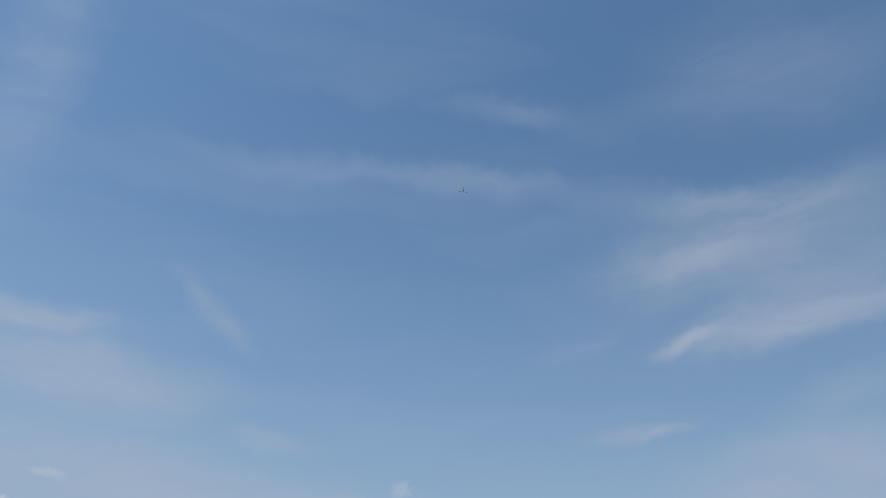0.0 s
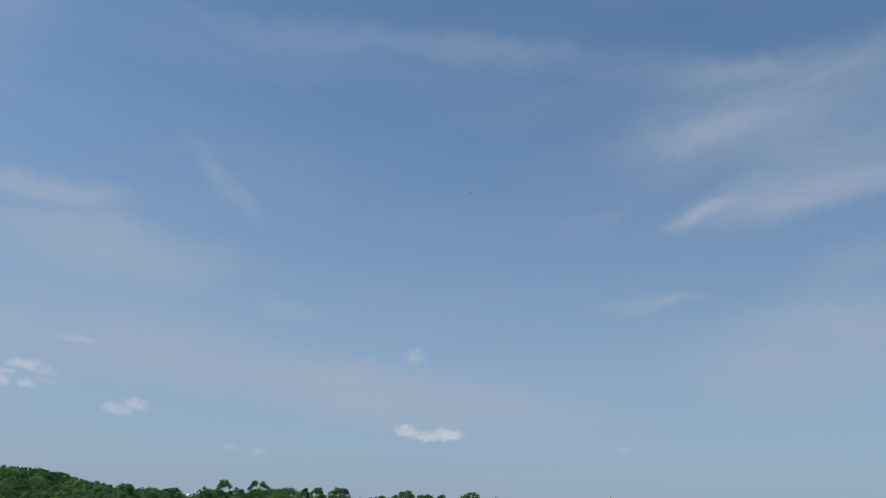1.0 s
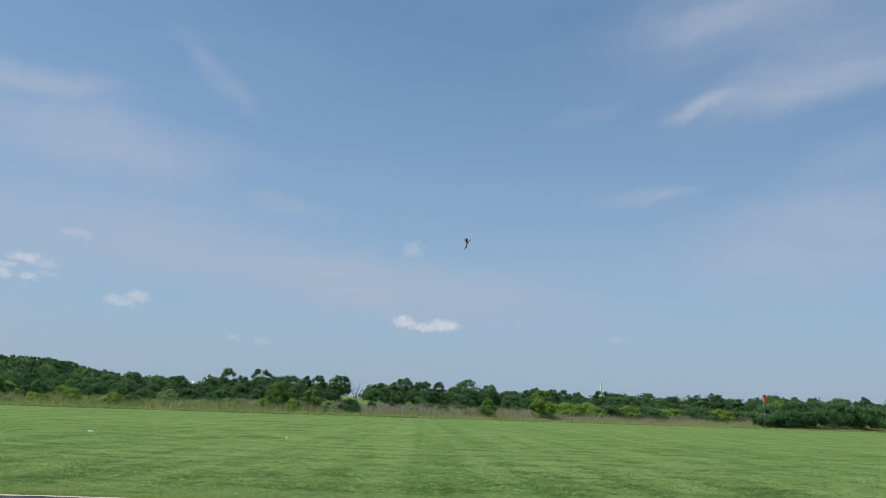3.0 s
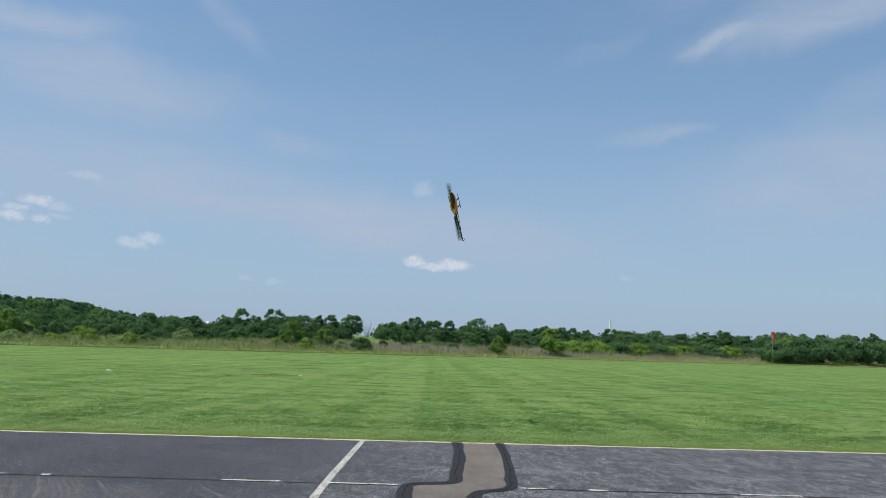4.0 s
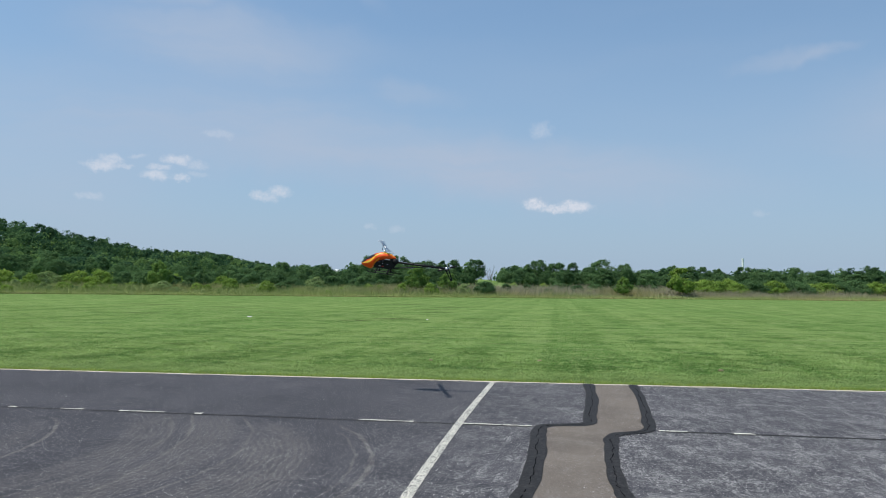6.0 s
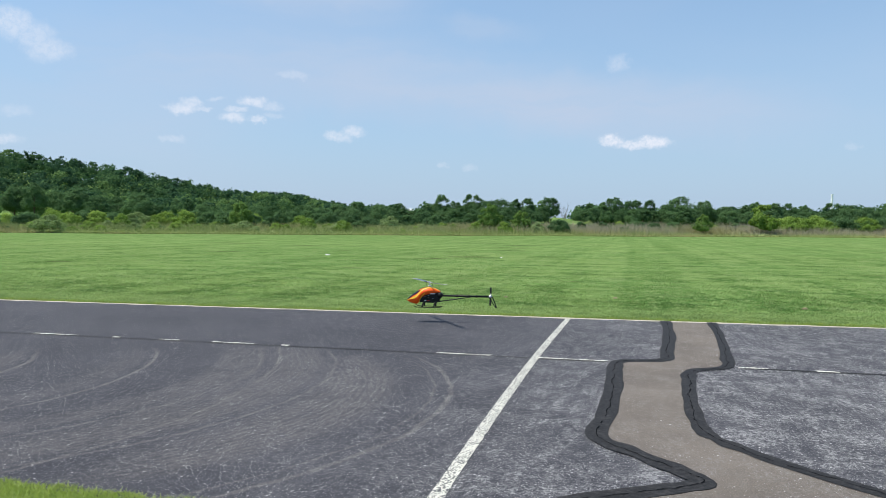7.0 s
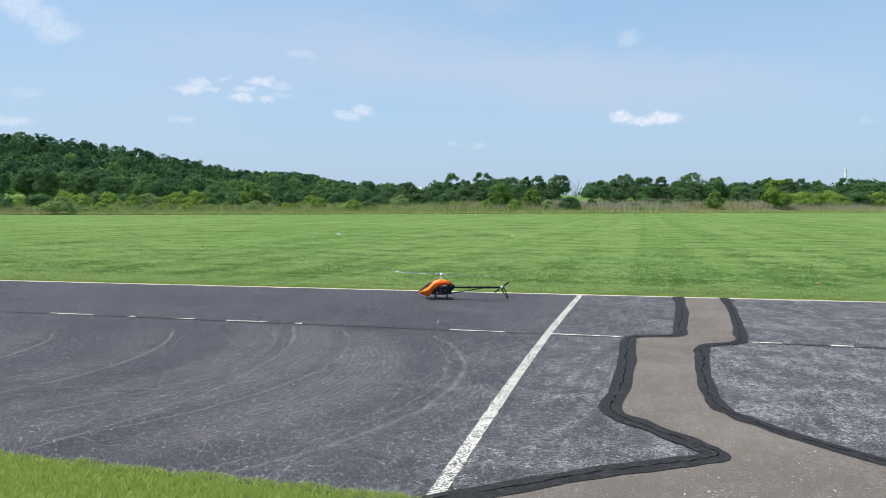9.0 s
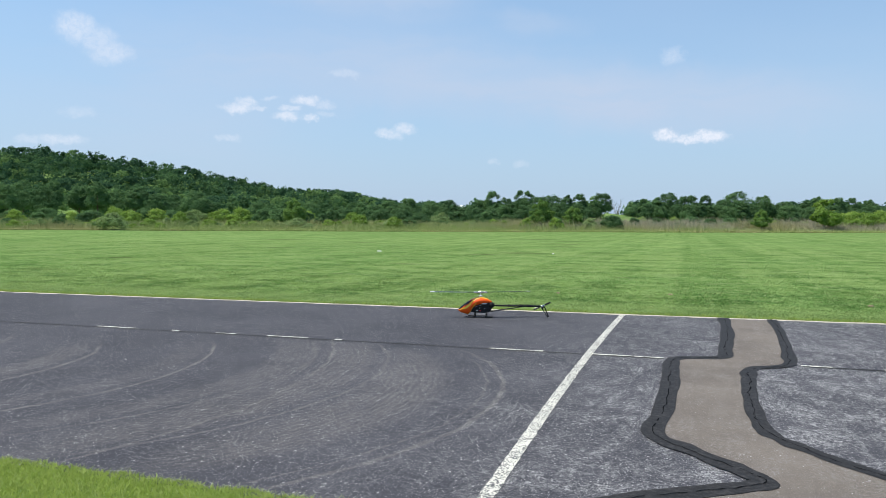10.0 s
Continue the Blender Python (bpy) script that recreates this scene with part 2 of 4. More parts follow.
def asphalt_material(name, dark, light, speck, dusty, rings=()):
    """Worn asphalt: fine aggregate, pale chips, dusty scuffs, and turning tracks given as circle centre, radius, width and strength."""
    m, nt, b = material(name)
    p = place(nt)
    sep = node(nt, "ShaderNodeSeparateXYZ", {0: p})
    grain = noise_tex(nt, p, 120.0, 4.0, 0.85)
    blotch = noise_tex(nt, p, 0.55, 5.0, 0.6)
    scuff = noise_tex(nt, scaled(nt, p, (1.5, 1.0, 1), 35), 2.4, 8.0, 0.84, 0.3)
    c = mixed(nt, span(nt, blotch, 0.35, 0.7), dark, light)
    c = mixed(nt, span(nt, grain, 0.48, 0.72, 0, 0.7), c, tuple(v * 2.8 for v in light))
    c = mixed(nt, span(nt, grain, 0.46, 0.25, 0, 0.7), c, tuple(v * 0.4 for v in dark))
    # dust lies thicker on the older side of the paving
    fleck = noise_tex(nt, p, 42.0, 6.0, 0.95)
    crisp = span(nt, fleck, 0.49, 0.57, 0.03, 1.2)
    side = span(nt, sep.outputs[0], -2.6, 0.9, 0.10, 1.45)
    near = span(nt, sep.outputs[1], 9.5, 7.5, 0.72, 1.0)
    streak = noise_tex(nt, scaled(nt, p, (0.25, 1.6, 1), 2), 1.0, 4.0, 0.6)
    brush = noise_tex(nt, scaled(nt, p, (9.0, 0.9, 1), 38), 1.6, 6.0, 0.75, 0.4)
    cover = calc(nt, "ADD", calc(nt, "MULTIPLY", span(nt, scuff, 0.42, 0.66, 0.12, 0.98), span(nt, brush, 0.36, 0.62, 0.45, 1.15)), span(nt, streak, 0.52, 0.72, 0.0, 0.34))
    dust = calc(nt, "MULTIPLY", calc(nt, "MULTIPLY", cover, crisp), calc(nt, "MULTIPLY", calc(nt, "MULTIPLY", side, near), dusty))
    wob = calc(nt, "MULTIPLY", calc(nt, "SUBTRACT", noise_tex(nt, p, 1.6, 5.0, 0.7), 0.5), 0.13)
    tracks = None
    for cx, cy, r, w, amount, comb in rings:
        amount *= 0.62 if comb else 0.95
        w *= 0.85 if comb else 0.55
        d = node(nt, "ShaderNodeVectorMath", {0: p, 1: (cx, cy, 0.012)}, operation="DISTANCE").outputs["Value"]
        off = calc(nt, "ADD", calc(nt, "SUBTRACT", d, r), wob)
        t = span(nt, calc(nt, "ABSOLUTE", off), w * 0.35, w, amount, 0.0)
        if comb:
            t = calc(nt, "MULTIPLY", t, span(nt, calc(nt, "SINE", calc(nt, "MULTIPLY", off, 6.2832 / comb)), -0.6, 0.8, 0.45, 1.0))
        t = calc(nt, "MULTIPLY", t, span(nt, sep.outputs[0], cx + 0.62 * r, cx + 0.9 * r))
        t = calc(nt, "MULTIPLY", t, span(nt, sep.outputs[1], 8.5, 8.2, 0, 1))
        tracks = t if tracks is None else calc(nt, "MAXIMUM", tracks, t)
    if tracks is not None:
        tracks = calc(nt, "MULTIPLY", calc(nt, "MULTIPLY", tracks, span(nt, fleck, 0.40, 0.58, 0.05, 1.1)), span(nt, scuff, 0.38, 0.58, 0.55, 1.2))
        c = mixed(nt, tracks, c, (0.215, 0.195, 0.172))
    c = mixed(nt, calc(nt, "MINIMUM", dust, 0.85), c, (0.40, 0.392, 0.380))
    for scale, share, big in ((30.0, 0.14 * speck, 0.26), (52.0, 0.22 * speck, 0.30), (120.0, 0.45 * speck, 0.36)):
        cells = node(nt, "ShaderNodeTexVoronoi", {"Vector": p, "Scale": scale}, feature="F1")
        pick = node(nt, "ShaderNodeSeparateColor", {0: cells.outputs["Color"]}).outputs[0]
        dots = calc(nt, "MULTIPLY", span(nt, cells.outputs["Distance"], big * 0.5, big, 1.0, 0.0), span(nt, pick, 1.0 - share, 1.0 - share + 0.01))
        c = mixed(nt, calc(nt, "MULTIPLY", dots, 0.9), c, (0.66, 0.64, 0.61))
    put(nt, b, color=c, rough=0.9, spec=0.18, normal=bump(nt, grain, 0.6, 0.004))
    return m


def paint_material(wear, size):
    m, nt, b = material("worn_white_paint")
    p = place(nt)
    chip = noise_tex(nt, p, size, 1.6, 0.6)
    big = noise_tex(nt, p, 9.0, 3.0, 0.6)
    worn = span(nt, calc(nt, "ADD", chip, calc(nt, "MULTIPLY", calc(nt, "SUBTRACT", big, 0.5), 0.30)), wear, wear + 0.05)
    c = mixed(nt, worn, (0.64, 0.62, 0.53), (0.085, 0.085, 0.085))
    put(nt, b, color=c, rough=0.8, spec=0.3, normal=bump(nt, chip, 0.5, 0.003))
    return m


def tar_material():
    m, nt, b = material("crack_sealer")
    p = place(nt)
    n = noise_tex(nt, p, 30.0, 5.0, 0.7)
    c = mixed(nt, span(nt, n, 0.4, 0.75), (0.012, 0.011, 0.010), (0.044, 0.040, 0.038))
    put(nt, b, color=c, rough=0.75, spec=0.3, normal=bump(nt, n, 0.6, 0.005))
    return m


def leaf_material(name, dark, light, tip, scale=0.35):
    m, nt, b = material(name)
    p = place(nt)
    info = node(nt, "ShaderNodeObjectInfo").outputs["Random"]
    isl = node(nt, "ShaderNodeNewGeometry").outputs["Random Per Island"]
    n = noise_tex(nt, p, scale, 3.0, 0.6)
    c = mixed(nt, span(nt, calc(nt, "ADD", calc(nt, "MULTIPLY", info, 0.7), calc(nt, "MULTIPLY", n, 0.6)), 0.25, 1.05), dark, light)
    c = mixed(nt, calc(nt, "MULTIPLY", calc(nt, "POWER", isl, 3.0), 0.6), c, tip)
    put(nt, b, color=c, rough=0.9, spec=0.06)
    tr = node(nt, "ShaderNodeBsdfTranslucent", {0: c})
    mx = node(nt, "ShaderNodeMixShader", {0: 0.42, 1: b.outputs[0], 2: tr.outputs[0]})
    nt.links.new(mx.outputs[0], nt.nodes["Material Output"].inputs[0])
    return m


def bark_material():
    m, nt, b = material("bark")
    p = place(nt)
    n = noise_tex(nt, scaled(nt, p, (6, 6, 1.2)), 2.0, 5.0, 0.7)
    put(nt, b, color=mixed(nt, n, (0.05, 0.04, 0.03), (0.17, 0.14, 0.11)), rough=0.9, normal=bump(nt, n, 0.8, 0.05))
    return m


def weed_material():
    """Meadow strip: yellow-green grass in front, dry mauve-brown stalks further in."""
    m, nt, b = material("tall_weeds")
    p = place(nt)
    isl = node(nt, "ShaderNodeNewGeometry").outputs["Random Per Island"]
    sep = node(nt, "ShaderNodeSeparateXYZ", {0: p})
    inside = calc(nt, "SUBTRACT", calc(nt, "SUBTRACT", sep.outputs[1], calc(nt, "MULTIPLY", sep.outputs[0], 0.52)), 121.0)
    zone = noise_tex(nt, scaled(nt, p, (0.05, 0.10, 0)), 1.0, 4.0, 0.6)
    c = mixed(nt, span(nt, isl, 0, 1, smooth=False), (0.270, 0.335, 0.100), (0.400, 0.425, 0.170))
    straw = mixed(nt, isl, (0.330, 0.280, 0.205), (0.480, 0.410, 0.300))
    deep = calc(nt, "MULTIPLY", span(nt, calc(nt, "ADD", inside, calc(nt, "MULTIPLY", zone, 6.0)), 9.0, 13.5), span(nt, sep.outputs[0], -42.0, -12.0, 0.08, 1.0))
    c = mixed(nt, calc(nt, "MULTIPLY", calc(nt, "MULTIPLY", deep, span(nt, zone, 0.68, 0.52)), 0.85), c, straw)
    c = mixed(nt, calc(nt, "MULTIPLY", span(nt, zone, 0.50, 0.62), 0.55), c, (0.420, 0.330, 0.170))
    put(nt, b, color=c, rough=0.85, spec=0.1)
    return m


def grass_material():
    """Mown blades that carry the lawn's mowing lanes and darker clumps."""
    m, nt, b = material("grass_blades")
    p = place(nt)
    isl = node(nt, "ShaderNodeNewGeometry").outputs["Random Per Island"]
    c = lawn_tone(nt, p, 1.58)
    c = mixed(nt, calc(nt, "MULTIPLY", calc(nt, "POWER", isl, 4.0), 0.6), c, (0.450, 0.480, 0.210))
    put(nt, b, color=c, rough=0.9, spec=0.06)
    tr = node(nt, "ShaderNodeBsdfTranslucent", {0: c})
    mx = node(nt, "ShaderNodeMixShader", {0: 0.45, 1: b.outputs[0], 2: tr.outputs[0]})
    nt.links.new(mx.outputs[0], nt.nodes["Material Output"].inputs[0])
    return m


def plain(name, color, rough, metal=0.0, grain=0.12, scale=20.0, coat=0.0, spec=0.5, relief=0.0):
    m, nt, b = material(name)
    tc = node(nt, "ShaderNodeTexCoord").outputs["Object"]
    n = noise_tex(nt, tc, scale, 4.0, 0.65)
    c = mixed(nt, span(nt, n, 0.3, 0.7), tuple(v * (1 - grain) for v in color), tuple(min(1, v * (1 + grain)) for v in color))
    put(nt, b, color=c, rough=span(nt, n, 0.3, 0.7, rough * 0.85, min(1, rough * 1.15)), metal=metal, coat=coat, spec=spec)
    if relief:
        put(nt, b, normal=bump(nt, n, relief, 0.003))
    return m


def blade_material():
    """Black blades whose upper side is white at the tip and along the trailing edge."""
    m, nt, b = material("rotor_blade")
    at_x, at_y, at_z = node(nt, "ShaderNodeSeparateXYZ", {0: node(nt, "ShaderNodeTexCoord").outputs["Object"]}).outputs
    tip = span(nt, at_x, 0.715, 0.72)
    strip = calc(nt, "MULTIPLY", span(nt, at_y, 0.020, 0.022), span(nt, at_x, 0.22, 0.225))
    white = calc(nt, "MULTIPLY", calc(nt, "MAXIMUM", tip, strip), span(nt, at_z, -0.0002, 0.0002))
    put(nt, b, color=mixed(nt, white, (0.020, 0.020, 0.022), (0.62, 0.62, 0.60)), rough=0.25, coat=0.4)
    return m


LAWN = lawn_material()
# mower and trolley turning tracks: centre x, centre y, radius, width, strength, tread spacing
TRACKS = [(-9.7, 6.0, 2.05, 0.06, 0.40, 0), (-8.58, 5.51, 2.58, 0.06, 0.55, 0), (-8.58, 5.51, 2.28, 0.32, 0.50, 0.06), (-7.69, 5.77, 2.96, 0.05, 0.60, 0),
          (-7.69, 5.77, 2.70, 0.28, 0.28, 0.06), (-8.96, 5.39, 5.62, 0.05, 0.50, 0), (-7.06, 6.10, 3.41, 0.05, 0.40, 0), (-7.06, 6.10, 3.12, 0.30, 0.42, 0.06),
          (-8.96, 5.39, 5.32, 0.30, 0.40, 0.06), (-6.56, 6.14, 3.74, 0.05, 0.45, 0), (-6.56, 6.14, 3.34, 0.46, 0.55, 0.065), (-5.17, 5.81, 3.67, 0.06, 0.50, 0),
          (-5.17, 5.81, 3.52, 0.03, 0.40, 0), (-5.17, 5.81, 2.78, 0.60, 0.60, 0.065)]
ASPHALT = asphalt_material("sealed_asphalt", (0.032, 0.032, 0.038), (0.054, 0.053, 0.060), 0.50, 1.0, TRACKS)
PATCH = asphalt_material("brown_asphalt", (0.102, 0.086, 0.071), (0.152, 0.129, 0.107), 0.14, 0.25)
PAINT, DASH = paint_material(0.495, 75.0), paint_material(0.53, 40.0)
TAR = tar_material()
LEAF = leaf_material("leaves", (0.068, 0.140, 0.056), (0.120, 0.220, 0.084), (0.200, 0.305, 0.130))
LEAF_MID = leaf_material("mid_leaves", (0.120, 0.230, 0.052), (0.185, 0.310, 0.078), (0.300, 0.400, 0.110))
LEAF_LIGHT = leaf_material("light_leaves", (0.180, 0.300, 0.050), (0.280, 0.410, 0.080), (0.400, 0.500, 0.160))
LEAF_PALE = leaf_material("pale_leaves", (0.190, 0.285, 0.095), (0.270, 0.370, 0.140), (0.480, 0.540, 0.300))
# three greens; their bluish cast is distance haze put into the leaf colour
LEAF_FAR = [leaf_material("far_leaves", (0.032, 0.080, 0.042), (0.060, 0.130, 0.062), (0.100, 0.180, 0.085), 0.11),
            leaf_material("far_leaves", (0.055, 0.122, 0.050), (0.102, 0.192, 0.072), (0.150, 0.250, 0.100), 0.11),
            leaf_material("far_leaves", (0.100, 0.185, 0.062), (0.155, 0.260, 0.085), (0.215, 0.320, 0.120), 0.11)]
BARK = bark_material()
WEED = weed_material()
GRASS = grass_material()
VERGE = leaf_material("verge_blades", (0.190, 0.290, 0.045), (0.380, 0.480, 0.100), (0.560, 0.600, 0.260), 9.0)
ORANGE = plain("orange_paint", (1.0, 0.112, 0.006), 0.45, grain=0.04, coat=0.1, spec=0.3)
YELLOW = plain("yellow_paint", (1.0, 0.60, 0.05), 0.4, grain=0.04, coat=0.1, spec=0.3)
BLACK_GLOSS = plain("black_gloss", (0.010, 0.010, 0.012), 0.3, coat=0.15, spec=0.3)
CARBON = plain("carbon_fibre", (0.012, 0.012, 0.014), 0.45, scale=120, spec=0.25)
BLADE = blade_material()
TAIL_BLACK = plain("blade_black", (0.020, 0.020, 0.022), 0.3, coat=0.4)
STEEL = plain("bright_metal", (0.62, 0.62, 0.64), 0.28, 0.9)
RUBBER = plain("black_plastic", (0.013, 0.013, 0.013), 0.6, spec=0.25)
RED = plain("red_label", (0.6, 0.02, 0.02), 0.4)
WHITE = plain("white_plastic", (0.75, 0.75, 0.73), 0.5)
SOCK = plain("windsock_cloth", (0.75, 0.10, 0.03), 0.8, scale=3)
GREY_POLE = plain("galvanised_pole", (0.35, 0.36, 0.37), 0.5, 0.6)
STACK = plain("pale_concrete", (0.86, 0.86, 0.85), 0.8, scale=0.3)

# ---- land ----
def link(name, bm_or_data, mat=None, parent=None, smooth=False):
    """One mesh object from a bmesh or from (vertices, faces)."""
    me = bpy.data.meshes.new(name)
    if isinstance(bm_or_data, tuple):
        me.from_pydata(bm_or_data[0], [], bm_or_data[1])
    else:
        bm_or_data.to_mesh(me)
        bm_or_data.free()
    if mat:
        me.materials.append(mat)
    if smooth:
        me.polygons.foreach_set("use_smooth", [True] * len(me.polygons))
    me.update()
    ob = new(name, me)
    ob.parent = parent
    return ob


def part(name, bm, mat, parent, label="", smooth=True):
    ob = link(name, bm, mat, parent, smooth)
    return tagged(ob, label) if label else ob


def step(a, b, v):
    v = min(1.0, max(0.0, (v - a) / (b - a)))
    return v * v * (3 - 2 * v)


def field_edge(x):
    """How far out the mown field ends."""
    return 121.0 + 0.52 * x + 2.0 * sin(x * 0.05) + 0.7 * sin(x * 0.31)


def runway_far(x):
    return 12.47 + 0.055 * x


def runway_near(x):
    return 3.52 + 0.004 * x + (0.0 if x < -1.2 else -1.2 * step(-1.2, 0.2, x))


def land(x, y):
    """Height of the ground."""
    beyond = (y - field_edge(x)) * 0.88
    z = 1.3 * step(0, 55, beyond)
    r, az = math.hypot(x, y), math.degrees(atan2(x, y))
    if y > 0 or az < -60:
        ridge = 25.5 * step(-20, -47, az) * step(215, 430, r)
        far = 13.0 * step(-20.5, -26, az) * step(300, 560, r)
        z += max(ridge, far) * (1 - 0.6 * step(520, 1400, r))
        z += 2.7 * math.exp(-((az + 5.3) / 2.0) ** 2) * step(148, 176, r)
    return z


def build_ground():
    rings = [0.0, 2, 4, 7, 11, 16, 24, 36, 50, 66, 84, 98, 110, 122, 134, 146, 158, 172, 190, 210, 230, 250, 275, 300, 330, 360, 400,
             440, 500, 580, 700, 900, 1300, 2000, 3200, 4800]
    spokes = 180
    verts, faces = [(0, 0, 0)], []
    for r in rings[1:]:
        for k in range(spokes):
            a = 2 * pi * k / spokes
            x, y = r * sin(a), r * cos(a)
            verts.append((x, y, land(x, y)))
    for k in range(spokes):
        faces.append((0, 1 + (k + 1) % spokes, 1 + k))
    for i in range(len(rings) - 2):
        for k in range(spokes):
            a, b = 1 + i * spokes + k, 1 + i * spokes + (k + 1) % spokes
            faces.append((a, b, b + spokes, a + spokes))
    g = link("ground", (verts, faces), LAWN, smooth=True)
    tagged(g, "wide mown green lawn with faint mowing lanes", "lawn", kind="structure")


RUNWAY_Z = 0.012


def ribbon(points, z):
    """A flat strip from pairs of (left, right) points."""
    verts, faces = [], []
    for (ax, ay), (bx, by) in points:
        verts += [(ax, ay, z), (bx, by, z)]
    for i in range(len(points) - 1):
        faces.append((2 * i, 2 * i + 1, 2 * i + 3, 2 * i + 2))
    return verts, faces


def wobble(x, y, amount, scale=3.0):
    n = noise.noise_vector(Vector((x * scale, y * scale, 0.3)))
    return x + n.x * amount, y + n.y * amount


def eased(points, per=6):
    """A smooth line through the points."""
    out = []
    for i in range(len(points) - 1):
        p0, p1, p2, p3 = (Vector(points[max(0, min(len(points) - 1, i + d))]) for d in (-1, 0, 1, 2))
        for k in range(per):
            t = k / per
            out.append(tuple(0.5 * (2 * p1 + (p2 - p0) * t + (2 * p0 - 5 * p1 + 4 * p2 - p3) * t * t + (3 * p1 - p0 - 3 * p2 + p3) * t ** 3)))
    return out + [tuple(points[-1])]


def band(line, width, z, seed, jitter=0.16):
    """A strip of uneven width along a line."""
    pairs = []
    for i, p in enumerate(line):
        a, b = Vector(line[max(0, i - 1)]), Vector(line[min(len(line) - 1, i + 1)])
        d = (b - a).normalized()
        n = Vector((-d.y, d.x))
        w = width * (0.5 + jitter * noise.noise(Vector((i * 0.35, seed, 0))))
        q = Vector(p)
        pairs.append((tuple(q + n * w), tuple(q - n * w)))
    return ribbon(pairs, z)


def build_runway():
    xs = [-60 + i * 1.5 for i in range(75)]
    verts, faces = [], []
    for x in xs:
        jag = 0.05 * noise.noise(Vector((x * 1.1, 0, 0)))
        verts += [(x, runway_near(x), RUNWAY_Z), (x, runway_far(x) + jag, RUNWAY_Z), (x, runway_near(x), -0.06), (x, runway_far(x) + jag, -0.06)]
    for i in range(len(xs) - 1):
        a, b = 4 * i, 4 * i + 4
        faces += [(a, b, b + 1, a + 1), (a, a + 2, b + 2, b), (a + 1, b + 1, b + 3, a + 3)]
    run = tagged(link("runway", (verts, faces), ASPHALT), "dark sealed asphalt runway, dusty and scuffed", "runway", kind="structure")
    z = RUNWAY_Z
    # brown strip of newer asphalt
    left = eased([(0.50, 12.44), (0.50, 11.0), (0.41, 9.4), (0.34, 8.80), (-0.10, 8.60), (-0.17, 8.2), (-0.16, 7.2), (-0.18, 6.2), (-0.23, 5.48),
                  (0.0, 5.15), (0.30, 4.82), (0.42, 4.62), (0.24, 4.46), (-0.14, 4.22), (-0.6, 3.86), (-1.1, 3.45), (-1.6, 3.05)])
    right = eased([(1.20, 12.50), (1.17, 11.0), (1.06, 9.2), (0.98, 8.55), (0.62, 8.22), (0.54, 7.6), (0.50, 6.7), (0.51, 6.0), (0.56, 5.68),
                   (0.72, 5.42), (1.0, 5.08), (1.38, 4.72), (2.0, 4.25), (2.7, 3.8), (3.4, 3.4), (4.2, 3.0), (5.0, 2.7)])
    link("repair_strip", ribbon(list(zip(left, right)), z + 0.004), PATCH, run)
    tagged(run.children[-1], "brown-grey newer asphalt repair strip", kind="structure")
    for line, seed, w in ((left, 1.0, 0.165), (right, 5.0, 0.135)):
        link("sealer_band", band([wobble(px, py, 0.010, 5.0) for px, py in line], w, z + 0.008, seed, 0.20), TAR, run)
    for line, seed in ((left, 9.0), (right, 13.0)):
        off = [wobble(*wobble(px, py, 0.035, 2.6), 0.022, 11.0) for px, py in eased(line, 3)]
        # the crack shows through in short lengths
        lengths, at_i, rng = [], 0, random.Random(int(seed))
        while at_i < len(off) - 4:
            n = rng.randint(2, 14)
            lengths.append(off[at_i:at_i + n])
            at_i += n + rng.choice((-1, -1, 0, 1, 2))
        pieces = [band(run_of, 0.007, z + 0.011, seed + k, 0.95) for k, run_of in enumerate(lengths) if len(run_of) > 2]
        verts, faces = [], []
        for v, f in pieces:
            faces += [tuple(i + len(verts) for i in q) for q in f]
            verts += v
        link("sealer_seam", (verts, faces), CRACK, run)
    # paving joint with remains of a dashed line
    joint = [wobble(-30 + 0.25 * i, 8.53 + 0.022 * (-30 + 0.25 * i), 0.02, 1.5) for i in range(240)]
    link("paving_joint", band([p for p in joint if p[0] < -0.15], 0.04, z + 0.004, 3.0), TAR, run)
    link("paving_joint", band([p for p in joint if p[0] > 1.02], 0.05, z + 0.004, 7.0), TAR, run)
    for x0, x1 in ((-12.6, -11.7), (-10.4, -9.6), (-7.79, -7.1), (-6.58, -6.47), (-5.9, -5.6), (-5.14, -4.56), (-4.2, -4.1), (-2.22, -1.58), (-1.05, -0.26), (1.11, 1.41),
                   (1.88, 2.1), (3.6, 4.3)):
        n = max(3, int((x1 - x0) / 0.06))
        dash = [(x0 + (x1 - x0) * i / n, 8.545 + 0.02 * (x0 + (x1 - x0) * i / n)) for i in range(n + 1)]
        link("line_dash", band(dash, 0.05, z + 0.008, x0 * 3, 0.5), DASH, run)
    # white cross line
    stripe = [(-1.018 - 0.05 * sin((12.3 - yy) * 0.36), yy) for yy in np.arange(12.40, 2.9, -0.04)]
    link("cross_line", band(stripe, 0.088, z + 0.0045, 21.0, 0.10), PAINT, run)
    # pale gravel lip along the grass
    lip = [(x, runway_far(x) - 0.05 + 0.05 * noise.noise(Vector((x * 2.2, 4, 0)))) for x in np.arange(-60, 50, 0.15)]
    link("gravel_lip", band(lip, 0.125, z + 0.005, 31.0, 0.4), LIP, run)
    return run


CRACK = plain("open_crack", (0.004, 0.004, 0.004), 0.9, spec=0.1)
LIP = plain("pale_gravel", (0.50, 0.45, 0.34), 0.9, grain=0.5, scale=30, relief=0.6)
build_ground()
RUNWAY = build_runway()


